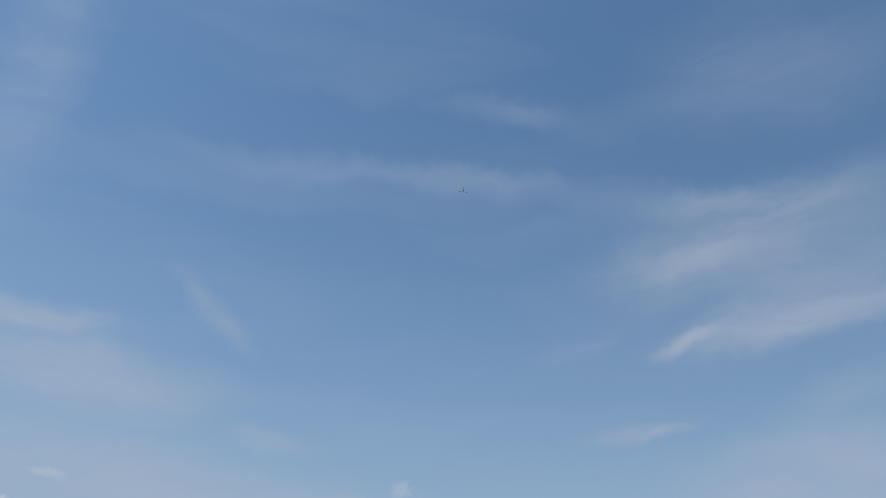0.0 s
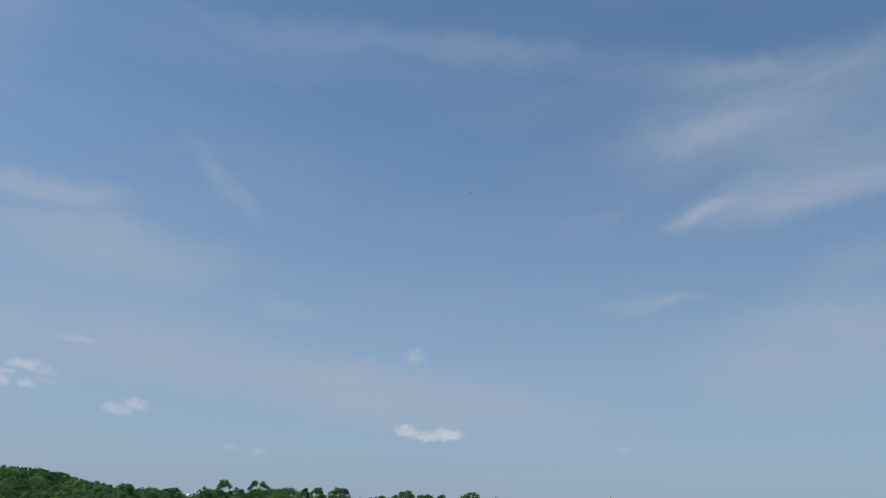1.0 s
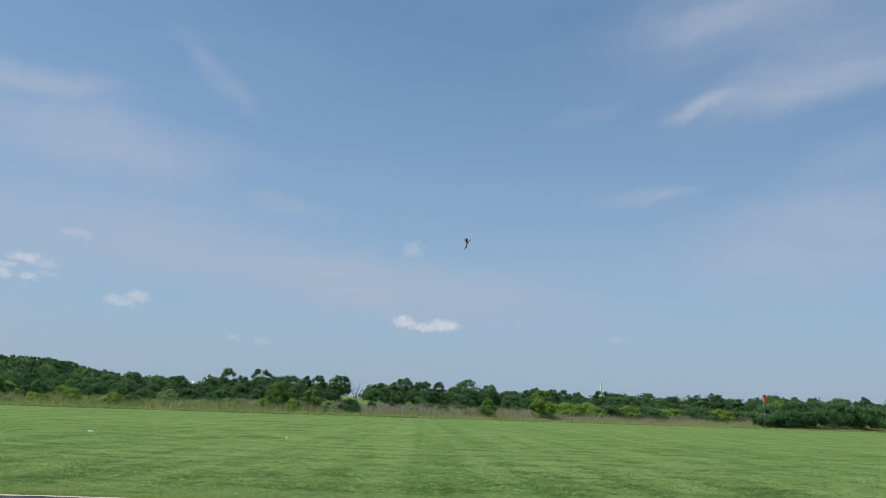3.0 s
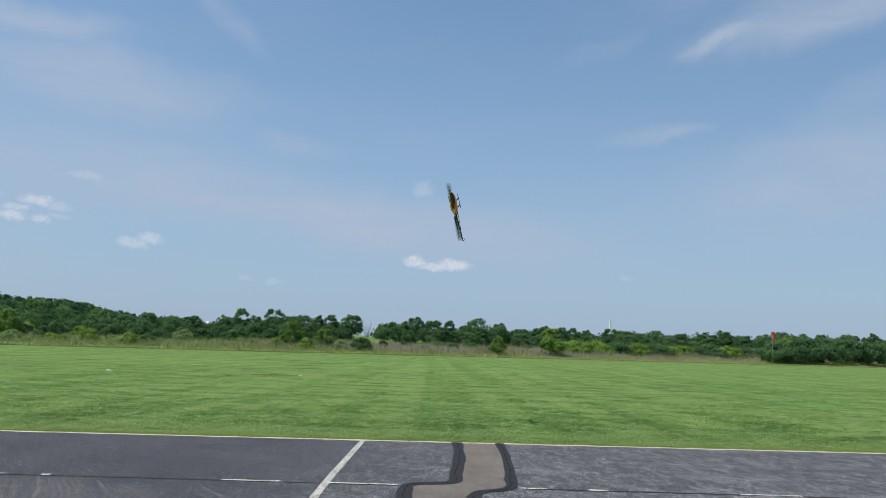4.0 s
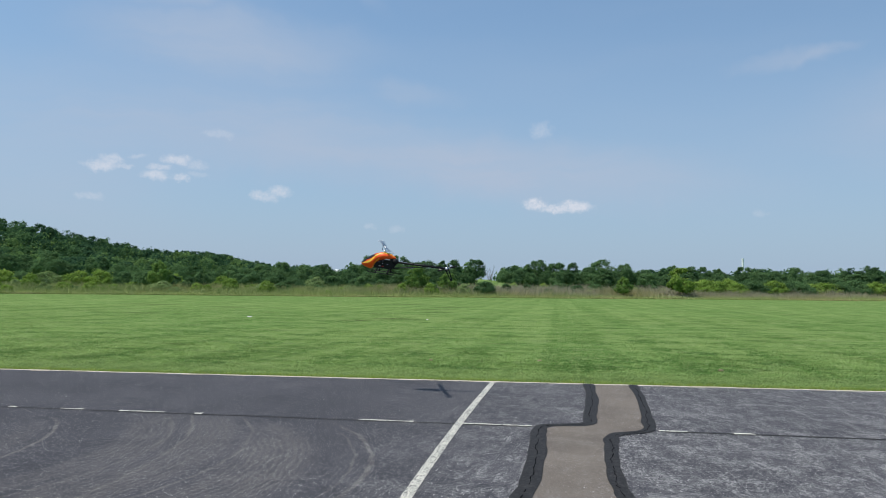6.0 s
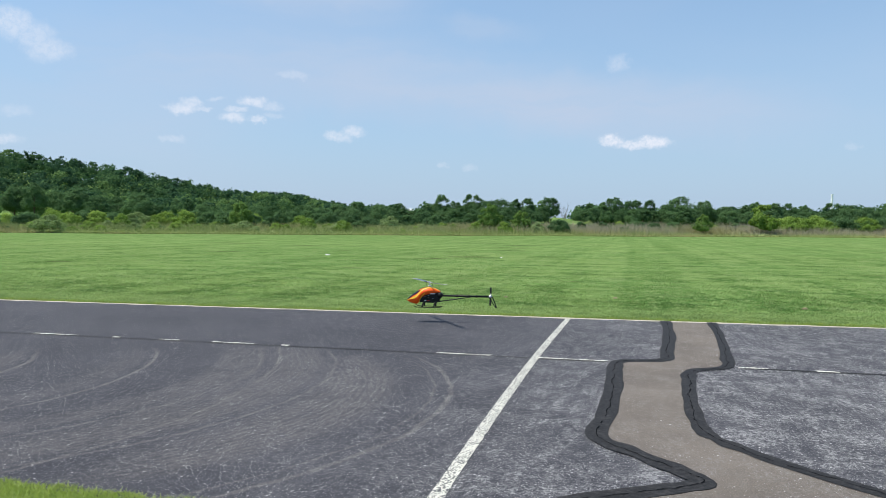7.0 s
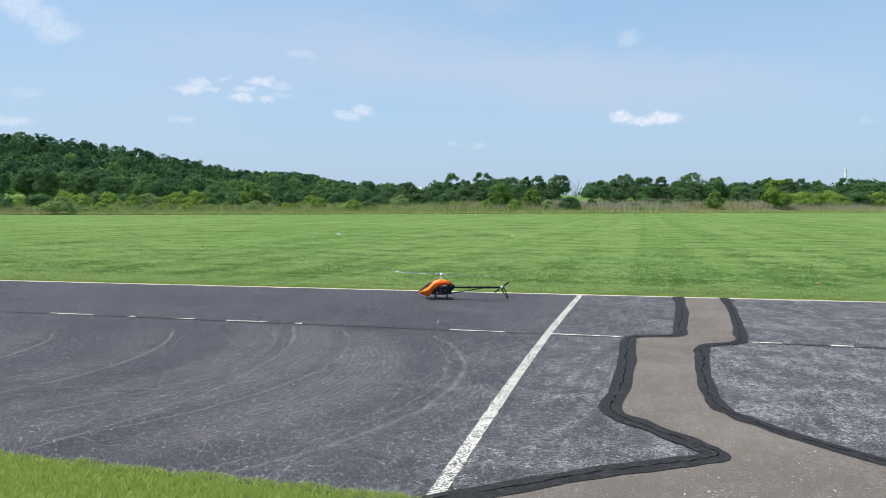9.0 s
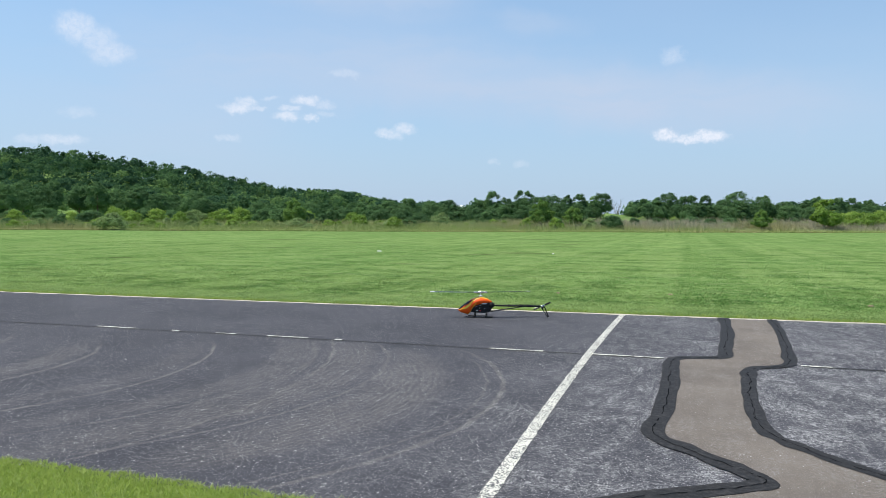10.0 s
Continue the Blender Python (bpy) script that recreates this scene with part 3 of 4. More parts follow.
# ---- grass, weeds and woods ----
def blades(points, height, width, rng, lean=0.35):
    """Tapered blades of grass, one pair of triangles each, as vertices and faces."""
    n = len(points)
    p = np.asarray(points, float)
    a = rng.uniform(0, 2 * pi, n)
    h = height * rng.uniform(0.55, 1.25, n)
    w = width * rng.uniform(0.6, 1.3, n)
    side = np.stack([np.cos(a), np.sin(a), np.zeros(n)], 1) * w[:, None] / 2
    b = rng.uniform(0, 2 * pi, n)
    l = lean * rng.uniform(0.2, 1.0, n)
    tip = np.stack([np.cos(b) * l * h, np.sin(b) * l * h, h], 1)
    mid = tip * np.array([0.35, 0.35, 0.6])
    verts = np.concatenate([p - side, p + side, p + mid + side * 0.7, p + mid - side * 0.7, p + tip], 1).reshape(-1, 3)
    i = np.arange(n)[:, None] * 5
    faces = [(*q,) for q in (i + [0, 1, 2, 3]).tolist()] + [(*q,) for q in (i + [3, 2, 4]).tolist()]
    return verts.tolist(), faces


def build_grass():
    rng = np.random.default_rng(5)
    pts = []
    # the verge at the camera's side of the runway
    for _ in range(85000):
        x = rng.uniform(-6.5, 0.0)
        y = runway_near(x) + 0.05 - abs(rng.normal(0, 0.55)) + 0.05 * noise.noise(Vector((x * 5, 0, 0)))
        if x < -0.9 or y < runway_near(x) - 0.3:
            pts.append((x, y, 0.0))
    verge = link("verge_grass", blades(pts, 0.036, 0.0052, rng, 1.3), VERGE)
    tagged(verge, "short green lawn grass beside the runway", "grass", kind="stuff")
    pts = []
    for _ in range(16000):
        x = rng.uniform(-30, 14)
        pts.append((x, runway_far(x) + 0.01 + abs(rng.normal(0, 0.06)) + 0.03 * noise.noise(Vector((x * 2.2, 9, 0))), 0.0))
    lip = link("edge_grass", blades(pts, 0.060, 0.010, rng, 0.7), VERGE)
    tagged(lip, "longer uncut grass along the runway's far edge", "grass", kind="stuff")
    pts = []
    for _ in range(260000):
        x = rng.uniform(-20, 10)
        pts.append((x, runway_far(x) + 0.02 + rng.exponential(1.0) ** 1.2 * 2.4, 0.0))
    for _ in range(190000):
        y = 13 + 31 * rng.uniform(0, 1) ** 1.3
        x = rng.uniform(-1.2 * y, 0.60 * y)
        if y > runway_far(x) + 0.03:
            pts.append((x, y, 0.0))
    v, f = blades(pts, 0.026, 0.015, rng, 2.3)
    v = np.array(v).reshape(-1, 5, 3)
    # tufts stand taller than the grass between them
    tall = np.array([0.72 + 0.6 * max(-0.4, noise.fractal(Vector((q[0] * 1.7, q[1] * 1.7, 2.0)), 0.8, 2.0, 3)) for q in pts])
    v[:, :, 2] *= tall[:, None]
    edge = link("field_grass", (v.reshape(-1, 3).tolist(), f), GRASS)
    tagged(edge, "green lawn grass along the runway's far edge", "grass", kind="stuff")
    pts = []
    for _ in range(230000):
        x = rng.uniform(-110, 125)
        d = rng.uniform(0, 1) ** 1.7 * 34
        y = field_edge(x) + d
        pts.append((x, y, land(x, y)))
    p = np.array(pts)
    d = p[:, 1] - np.array([field_edge(x) for x in p[:, 0]])
    v, f = blades(pts, 1.0, 0.042, rng, 0.6)
    v = np.array(v).reshape(-1, 5, 3)
    rise = 1.0 + 0.5 * np.clip((p[:, 0] + 40) / 25, 0, 1)
    tall = 0.28 + rise * np.clip((d - 3.5) / 7.5, 0, 1) * (0.85 + 0.5 * np.array([noise.noise(Vector((a[0] * 0.12, a[1] * 0.12, 0))) for a in p]))
    v[:, :, 2] = p[:, None, 2] + (v[:, :, 2] - p[:, None, 2]) * tall[:, None]
    weeds = link("tall_weeds", (v.reshape(-1, 3).tolist(), f), WEED)
    tagged(weeds, "tall dry straw and green weeds at the field's edge", "weeds", kind="stuff")


def leaf_cards(centres, normals, size, rng):
    """Folded leaf clumps as quads."""
    n = len(centres)
    nv = normals + rng.normal(0, 0.55, (n, 3))
    nv /= np.linalg.norm(nv, axis=1)[:, None] + 1e-9
    t = np.cross(nv, rng.normal(0, 1, (n, 3)))
    t /= np.linalg.norm(t, axis=1)[:, None] + 1e-9
    u = np.cross(nv, t)
    s = size * rng.uniform(0.55, 1.35, (n, 1))
    c = centres
    v = np.stack([c - t * s, c - u * s * 0.55 + nv * s * 0.2, c + t * s, c + u * s * 0.55 - nv * s * 0.25], 1)
    return v


def crown(rng, height, width, base, clumps, count, size, dome=False):
    """Leaf clumps gathered in rounded boughs over an uneven crown between base and height."""
    cs, ns = [], []
    each = max(4, count // clumps)
    lump = rng.uniform(0, 6.28, 4)
    mid, rise = base + 0.42 * (height - base), 0.58 * (height - base)
    for k in range(clumps):
        a = rng.uniform(0, 2 * pi)
        up = rng.uniform(-0.25 if dome else -0.62, 1.0)
        flat = sqrt(1 - up * up)
        uneven = 0.84 + 0.14 * sin(3 * a + lump[0] + 4 * up) + 0.12 * sin(2 * a + lump[1] - 5 * up)
        way = np.array([cos(a) * flat, sin(a) * flat, up])
        r = width * rng.uniform(0.055, 0.16) * (1.25 if dome else 1.0) * (1 - 0.25 * max(0, up))
        f = rng.uniform(0.60, 1.02) * uneven
        c = np.array([0, 0, mid]) + way * np.array([width / 2 - r * 0.7, width / 2 - r * 0.7, (rise if up > 0 else mid - base) - r * 0.8]) * [f, f, f if up < 0.6 else rng.uniform(0.82, 1.0)]
        d = rng.normal(0, 1, (each, 3))
        d /= np.linalg.norm(d, axis=1)[:, None]
        d += way * 0.55 + [0, 0, 0.15]
        d /= np.linalg.norm(d, axis=1)[:, None]
        rad = r * np.where(rng.uniform(0, 1, (each, 1)) < 0.30, rng.uniform(1.0, 1.6, (each, 1)), rng.uniform(0.6, 1.05, (each, 1)))
        cs.append(c + d * rad * [1, 1, 0.85])
        ns.append(d * 1.3 + way * 0.5 + [0, 0, 0.25])
    return leaf_cards(np.concatenate(cs), np.concatenate(ns), size, rng)


def quads(v):
    n = len(v)
    return v.reshape(-1, 3).tolist(), [tuple(q) for q in (np.arange(n)[:, None] * 4 + [0, 1, 2, 3]).tolist()]


def limb(bm, a, b, r0, r1, sides=6):
    """A tapered round length from a to b."""
    a, b = Vector(a), Vector(b)
    d = (b - a)
    q = d.to_track_quat("Z", "Y")
    rings = []
    for p, r in ((a, r0), (b, r1)):
        rings.append([bm.verts.new(p + q @ Vector((cos(2 * pi * k / sides) * r, sin(2 * pi * k / sides) * r, 0))) for k in range(sides)])
    for k in range(sides):
        bm.faces.new((rings[0][k], rings[0][(k + 1) % sides], rings[1][(k + 1) % sides], rings[1][k]))
    bm.faces.new(rings[1])
    bm.faces.new(rings[0][::-1])


def tree_kind(name, seed, width, base, lobes, count, size, mat, label, category):
    """One tree of unit height ten: trunk with limbs, and a crown. Stands hidden nowhere: it is the first of its kind to be planted."""
    rng = np.random.default_rng(seed)
    ob = new(name)
    tagged(ob, label, category, group=category + "s beyond the field")
    bm = bmesh.new()
    r = 0.16 if category == "tree" else 0.06
    top = base + (10 - base) * 0.55
    limb(bm, (0, 0, -0.6), (0.1, 0, base + 0.4), r * 1.3, r)
    limb(bm, (0.1, 0, base + 0.3), (rng.uniform(-0.4, 0.4), rng.uniform(-0.4, 0.4), top), r, r * 0.4)
    for k in range(5):
        a = k * 2 * pi / 5 + rng.uniform(0, 0.7)
        z0 = base + rng.uniform(0.2, 0.5) * (top - base)
        limb(bm, (0.08, 0, z0), (cos(a) * width * 0.3, sin(a) * width * 0.3, z0 + rng.uniform(1.0, 2.8)), r * 0.5, r * 0.15, 5)
    part("trunk", bm, BARK, ob)
    link("crown", quads(crown(rng, 10, width, base, lobes, count, size)), mat, ob)
    return ob


TREE_LABEL = "broad green deciduous tree in full summer leaf"
KINDS = [tree_kind("tree", 10 + i, w, b, n * 5, 9000, 0.19, LEAF, TREE_LABEL, "tree")
         for i, (w, b, n) in enumerate(((8.5, 1.0, 17), (7.0, 1.5, 14), (9.5, 0.8, 20), (6.0, 2.0, 12), (7.5, 2.6, 11), (10.0, 1.0, 22)))]
SHRUBS = [tree_kind("shrub", 40 + i, w, 0.1, n * 3, 5500, 0.36, mat, lab, "shrub")
          for i, (w, n, mat, lab) in enumerate(((12.0, 14, LEAF, "dark green rounded shrub among tall weeds"), (14.5, 16, LEAF_LIGHT, "bright green bushy shrub among tall weeds"),
                                               (17.0, 18, LEAF, "wide dark green shrub at the field's edge"), (16.0, 16, LEAF_PALE, "pale green shrub with whitish blossom"),
                                               (10.0, 12, LEAF_LIGHT, "yellow-green young tree in full leaf")))]


def at(az, r):
    a = radians(az)
    x, y = r * sin(a), r * cos(a)
    return x, y, land(x, y)


MID_TREE = tree_kind("tree", 71, 8.5, 0.6, 64, 8000, 0.24, LEAF_MID, "fresh green broad tree standing before darker woods", "tree")
planted = set()


def plant(kind, az, r, top_el=None, height=None, wide=1.0, turn=None, sink=0.15):
    """Plants one at an azimuth and distance, as tall as its top's elevation says."""
    x, y, z = at(az, r)
    h = height if height else 1.5 + r * tan(radians(top_el)) - z
    s = h / 10
    m = Matrix.LocRotScale((x, y, z - sink), Euler((0, 0, turn if turn is not None else random.uniform(0, 6.28))), None)
    ob = kind if kind.name not in planted else copy_thing(kind, Matrix())
    planted.add(kind.name)
    ob.matrix_basis = m @ Matrix.Diagonal((s * wide, s * wide, s, 1))
    return ob


def edge_range(az):
    """Distance of the field's end along an azimuth."""
    a = radians(az)
    return 121.0 / (cos(a) - 0.52 * sin(a))


def build_trees():
    random.seed(4)
    # azimuth and elevation of the tops of the trees that stand out
    tops = [(-22.3, 1.75), (-20.9, 1.96), (-19.2, 1.75), (-17.7, 1.75), (-15.4, 1.84), (-14.46, 2.45), (-13.5, 1.95), (-12.1, 2.55), (-10.9, 2.05), (-10.1, 2.12),
            (-8.9, 2.1), (-8.0, 2.22), (-6.4, 2.4), (-4.2, 1.45), (-3.4, 1.82), (-2.4, 1.9), (-1.6, 2.3), (-0.2, 2.2), (0.95, 2.1), (2.1, 1.85), (3.1, 2.35), (4.8, 2.05),
            (6.4, 1.65), (7.4, 1.6), (8.2, 1.93), (9.4, 1.85), (10.4, 1.87), (11.3, 1.7), (13.1, 1.87), (14.0, 1.62), (15.2, 1.6), (16.4, 1.78), (18.0, 1.7), (19.3, 1.5),
            (20.8, 1.9), (22.4, 1.5), (23.5, 1.7), (24.6, 1.88), (26.0, 1.75), (27.2, 1.8), (28.6, 1.8), (30.2, 1.85), (31.8, 1.9), (33.5, 1.8)]
    for az, el in tops:
        r = edge_range(az) + 52 + random.uniform(-6, 10)
        plant(random.choice(KINDS), az, r, el, wide=random.uniform(0.85, 1.25))
    for az in np.arange(-24, 36, 0.62):
        if -6.1 < az < -4.3 or 12.0 < az < 12.7:
            continue
        r = edge_range(az) + random.uniform(38, 48)
        plant(random.choice(KINDS), az + random.uniform(-0.3, 0.3), r, random.uniform(1.0, 1.62), wide=random.uniform(1.0, 1.45))
    for az in np.arange(-52, -22, 0.95):
        r = edge_range(az) + random.uniform(48, 85)
        plant(random.choice(KINDS), az + random.uniform(-0.4, 0.4), r, random.uniform(1.1, 1.7) + 1.1 * step(-28, -46, az), wide=random.uniform(0.9, 1.2))
    # shrubs along the meadow
    for az in np.arange(-52, 36, 0.75):
        back = random.uniform(20, 36)
        mix = random.random()
        kind = SHRUBS[1] if mix < 0.3 else SHRUBS[3] if mix < 0.36 and az < -18 else SHRUBS[2] if mix < 0.7 else SHRUBS[0]
        if -6.8 < az < -3.6:
            continue
        plant(kind, az + random.uniform(-0.4, 0.4), edge_range(az) + back, height=random.uniform(1.4, 2.6) + (0.8 if az < -10 else -0.2), wide=random.uniform(0.8, 1.2))
    for az in np.arange(-51, -12, 0.8):
        plant(SHRUBS[random.choice((1, 1, 1, 0, 3))], az + random.uniform(-0.3, 0.3), edge_range(az) + random.uniform(9, 19), height=random.uniform(0.9, 1.9), wide=random.uniform(0.9, 1.5))
    for az in np.arange(-11, 9, 3.3):
        plant(SHRUBS[random.choice((1, 1, 2))], az + random.uniform(-0.6, 0.6), edge_range(az) + random.uniform(14, 24), height=random.uniform(0.9, 1.6), wide=random.uniform(0.9, 1.4))
    for az in np.arange(9.6, 23.5, 0.6):
        plant(random.choice((SHRUBS[1], SHRUBS[2])), az, edge_range(az) + random.uniform(18, 24), random.uniform(0.65, 0.95), wide=1.1)
    for az in np.arange(24.3, 36, 0.8):
        plant(random.choice((SHRUBS[0], SHRUBS[2], KINDS[0])), az, edge_range(az) + random.uniform(6, 14), random.uniform(1.0, 1.6), wide=1.0)
    # the single ones that stand in front
    for kind, az, back, el, wide in ((SHRUBS[3], -42.0, 3, 0.55, 1.15), (MID_TREE, -29.4, 16, 1.72, 0.95), (MID_TREE, -10.8, 12, 1.78, 0.95), (MID_TREE, -8.45, 12, 1.25, 1.1),
                                     (SHRUBS[2], -5.6, 8, 0.62, 0.95), (SHRUBS[1], -11.9, 10, 0.40, 0.9), (SHRUBS[1], -9.7, 8, 0.42, 1.0), (SHRUBS[3], -7.2, 10, 0.35, 0.9), (SHRUBS[0], -4.0, 16, 0.45, 0.7), (MID_TREE, 4.7, 9, 1.06, 0.95), (SHRUBS[4], 8.75, 12, 1.85, 0.95), (SHRUBS[0], -9.6, 9, 0.45, 0.9),
                                     (SHRUBS[1], -24.5, 12, 0.55, 0.9), (SHRUBS[1], -22.0, 9, 0.42, 0.9), (SHRUBS[1], -37.5, 16, 0.7, 0.8), (SHRUBS[1], 24.9, 7, 1.5, 0.7)):
        plant(kind, az, edge_range(az) + back, el, wide=wide)


def build_woods():
    rng = np.random.default_rng(12)
    pieces = [[], [], []]

    def add(az, r, h, w, count, size, tones):
        x, y, z = at(az, r)
        v = crown(rng, h, w, -1.0, 15, count, size, True)
        pieces[int(rng.choice(3, p=tones))].append(v + np.array([x, y, z - 0.4]))

    for _ in range(900):
        az = rng.uniform(-60, -20)
        r0 = 190 + 150 * step(-36, -22, az)
        f = rng.uniform(0, 1) ** 0.8
        low = 0.75 if r0 + (460 - r0) * f < 300 else 1.0
        add(az, r0 + (460 - r0) * f, rng.uniform(7, 12) * low, rng.uniform(8, 13), 520, 0.44, (0.55 - 0.3 * (f < 0.3), 0.35, 0.10 + 0.3 * (f < 0.3)))
    for _ in range(260):
        add(rng.uniform(-33, -22), rng.uniform(420, 600), rng.uniform(8, 11), rng.uniform(9, 12), 380, 0.5, (0.6, 0.35, 0.05))
    for _ in range(420):
        az = rng.uniform(-24, 38)
        if -6.9 < az < -3.8 or 12.0 < az < 12.8:
            continue
        r = edge_range(az) + rng.uniform(62, 110)
        add(az, r, 1.5 + r * tan(radians(rng.uniform(1.2, 1.78))) - 1.3, rng.uniform(8, 12), 420, 0.42, (0.4, 0.5, 0.1))
    for stand, mat in zip(pieces, LEAF_FAR):
        w = link("far_woods", quads(np.concatenate(stand)), mat)
        tagged(w, "dense green summer woods on a low hill", "woods", kind="stuff")


build_grass()
build_trees()
build_woods()


# ---- far things ----
def build_windsock():
    x, y, z = at(24.05, 172)
    ob = new("windsock")
    tagged(ob, "limp orange-red windsock on a grey pole at the field's edge", "windsock")
    ob.matrix_basis = pose(x, y, z)
    top = 1.5 + 172 * tan(radians(1.74)) - z
    bm = bmesh.new()
    limb(bm, (0, 0, -0.4), (0, 0, top), 0.06, 0.04, 8)
    part("pole", bm, GREY_POLE, ob)
    bm = bmesh.new()
    limb(bm, (-0.28, 0, top + 0.03), (0.28, 0, top + 0.03), 0.03, 0.03, 6)
    part("swivel_arm", bm, GREY_POLE, ob)
    bm = bmesh.new()
    rows = []
    for i in range(9):
        f = i / 8
        r = 0.34 - 0.16 * f
        c = Vector((0.12 + 0.35 * f, -0.1, top + 0.18 - 1.85 * f))
        rows.append([bm.verts.new(c + Vector((cos(2 * pi * k / 10) * r * (1 + 0.2 * sin(3 * k + i)), sin(2 * pi * k / 10) * r * 0.6, 0))) for k in range(10)])
    for a, b in zip(rows, rows[1:]):
        for k in range(10):
            bm.faces.new((a[k], a[(k + 1) % 10], b[(k + 1) % 10], b[k]))
    part("sock", bm, SOCK, ob, "drooping orange-red cloth sock")


def build_far():
    x, y, _ = at(12.95, 1500)
    bm = bmesh.new()
    limb(bm, (0, 0, -5), (0, 0, 60), 2.7, 2.0, 16)
    limb(bm, (0, 0, 60), (0, 0, 62.6), 2.25, 2.2, 16)
    c = link("smokestack", bm, STACK, smooth=False)
    c.matrix_basis = pose(x, y, 0)
    tagged(c, "tall slender white smokestack far beyond the trees", "smokestack")
    x, y, z = at(-16.85, 760)
    bm = bmesh.new()
    limb(bm, (0, 0, -4), (0, 0, 15.6), 4.2, 4.2, 20)
    limb(bm, (0, 0, 15.6), (0, 0, 18.0), 4.2, 2.2, 20)
    c = link("storage_tank", bm, STACK, smooth=False)
    c.matrix_basis = pose(x, y, 0)
    tagged(c, "small white round tank far beyond the trees", "tank")
    # bare tree in the gap
    x, y, z = at(-5.2, edge_range(-5.2) + 58)
    bm = bmesh.new()
    rng = random.Random(3)
    limb(bm, (0, 0, -0.4), (0.1, 0, 3.4), 0.13, 0.09)
    for k in range(16):
        a = rng.uniform(0, 6.28)
        z0 = rng.uniform(1.5, 3.4)
        e = (cos(a) * rng.uniform(0.5, 1.5), sin(a) * rng.uniform(0.5, 1.5), z0 + rng.uniform(1.0, 2.8))
        limb(bm, (0.05, 0, z0), e, 0.05, 0.015, 5)
        for _ in range(3):
            limb(bm, e, (e[0] + rng.uniform(-0.5, 0.5), e[1] + rng.uniform(-0.5, 0.5), e[2] + rng.uniform(0.3, 0.9)), 0.02, 0.008, 4)
    c = link("bare_tree", bm, GREY_BARK)
    c.matrix_basis = pose(x, y, z - 3.4)
    tagged(c, "leafless grey tree between leafy ones", "tree")


def build_litter():
    rng = random.Random(8)

    def scrap(name, x, y, sx, sy, h, mat, label, category):
        bm = bmesh.new()
        rows = []
        for zz, s in ((0.0, 1.0), (h * 0.6, 0.95), (h, 0.6)):
            rows.append([bm.verts.new((cos(2 * pi * k / 9) * sx * s * (1 + 0.25 * sin(k * 2.1)), sin(2 * pi * k / 9) * sy * s, zz)) for k in range(9)])
        for a, b in zip(rows, rows[1:]):
            for k in range(9):
                bm.faces.new((a[k], a[(k + 1) % 9], b[(k + 1) % 9], b[k]))
        bm.faces.new(rows[-1])
        ob = link(name, bm, mat)
        ob.matrix_basis = pose(x, y, -0.01)
        tagged(ob, label, category)

    scrap("field_marker", -14.65, 34.4, 0.13, 0.09, 0.04, WHITE, "low white marker lying in the lawn", "marker")
    scrap("field_marker", -6.1, 35.0, 0.05, 0.05, 0.04, WHITE, "small white marker in the lawn", "marker")
    scrap("dry_leaf", -0.37, 16.2, 0.05, 0.04, 0.04, DRY, "curled dry brown leaf on the lawn", "leaf")
    scrap("dry_leaf", -2.6, 15.6, 0.04, 0.03, 0.05, DRY, "curled dry brown leaf on the lawn", "leaf")
    scrap("dry_leaf", 3.1, 15.2, 0.05, 0.03, 0.05, DRY, "curled dry brown leaf on the lawn", "leaf")


GREY_BARK = plain("weathered_bark", (0.26, 0.24, 0.22), 0.9, grain=0.3)
DRY = plain("dry_brown", (0.34, 0.27, 0.15), 0.9, grain=0.3)
build_windsock()
build_far()
build_litter()


# ---- the model helicopter ----
# stations along the canopy: x, lower edge, upper edge, half width
CANOPY = [(0.345, 0.100, 0.112, 0.006), (0.325, 0.082, 0.142, 0.026), (0.29, 0.066, 0.176, 0.044), (0.24, 0.052, 0.214, 0.058), (0.19, 0.044, 0.248, 0.068),
          (0.155, 0.070, 0.268, 0.074), (0.128, 0.122, 0.281, 0.077), (0.10, 0.156, 0.291, 0.079), (0.06, 0.182, 0.303, 0.079), (0.0, 0.200, 0.311, 0.074),
          (-0.05, 0.210, 0.307, 0.066), (-0.10, 0.217, 0.293, 0.054), (-0.145, 0.226, 0.270, 0.038), (-0.175, 0.236, 0.250, 0.018)]


def canopy_at(x, a, grow=0.0):
    """A point of the canopy's skin: a = 0 at its lower edge, pi at its top, on the left side; negative on the right."""
    i = 0
    while i < len(CANOPY) - 2 and x < CANOPY[i + 1][0]:
        i += 1
    p, q = CANOPY[i], CANOPY[i + 1]
    f = min(1.0, max(0.0, (p[0] - x) / (p[0] - q[0])))
    f = f * f * (3 - 2 * f) if 0 < i < len(CANOPY) - 2 else sqrt(f) if i == 0 else f
    lo, hi, w = (p[k] + (q[k] - p[k]) * f for k in (1, 2, 3))
    mid, half = (lo + hi) / 2, (hi - lo) / 2
    s, c = sin(a), -cos(a)
    pw = 0.82
    yy = (w + grow) * math.copysign(abs(s) ** pw, s) * (1 - 0.22 * max(0, c))
    zz = mid + (half + grow) * math.copysign(abs(c) ** 0.95, c)
    return Vector((x, yy, zz))


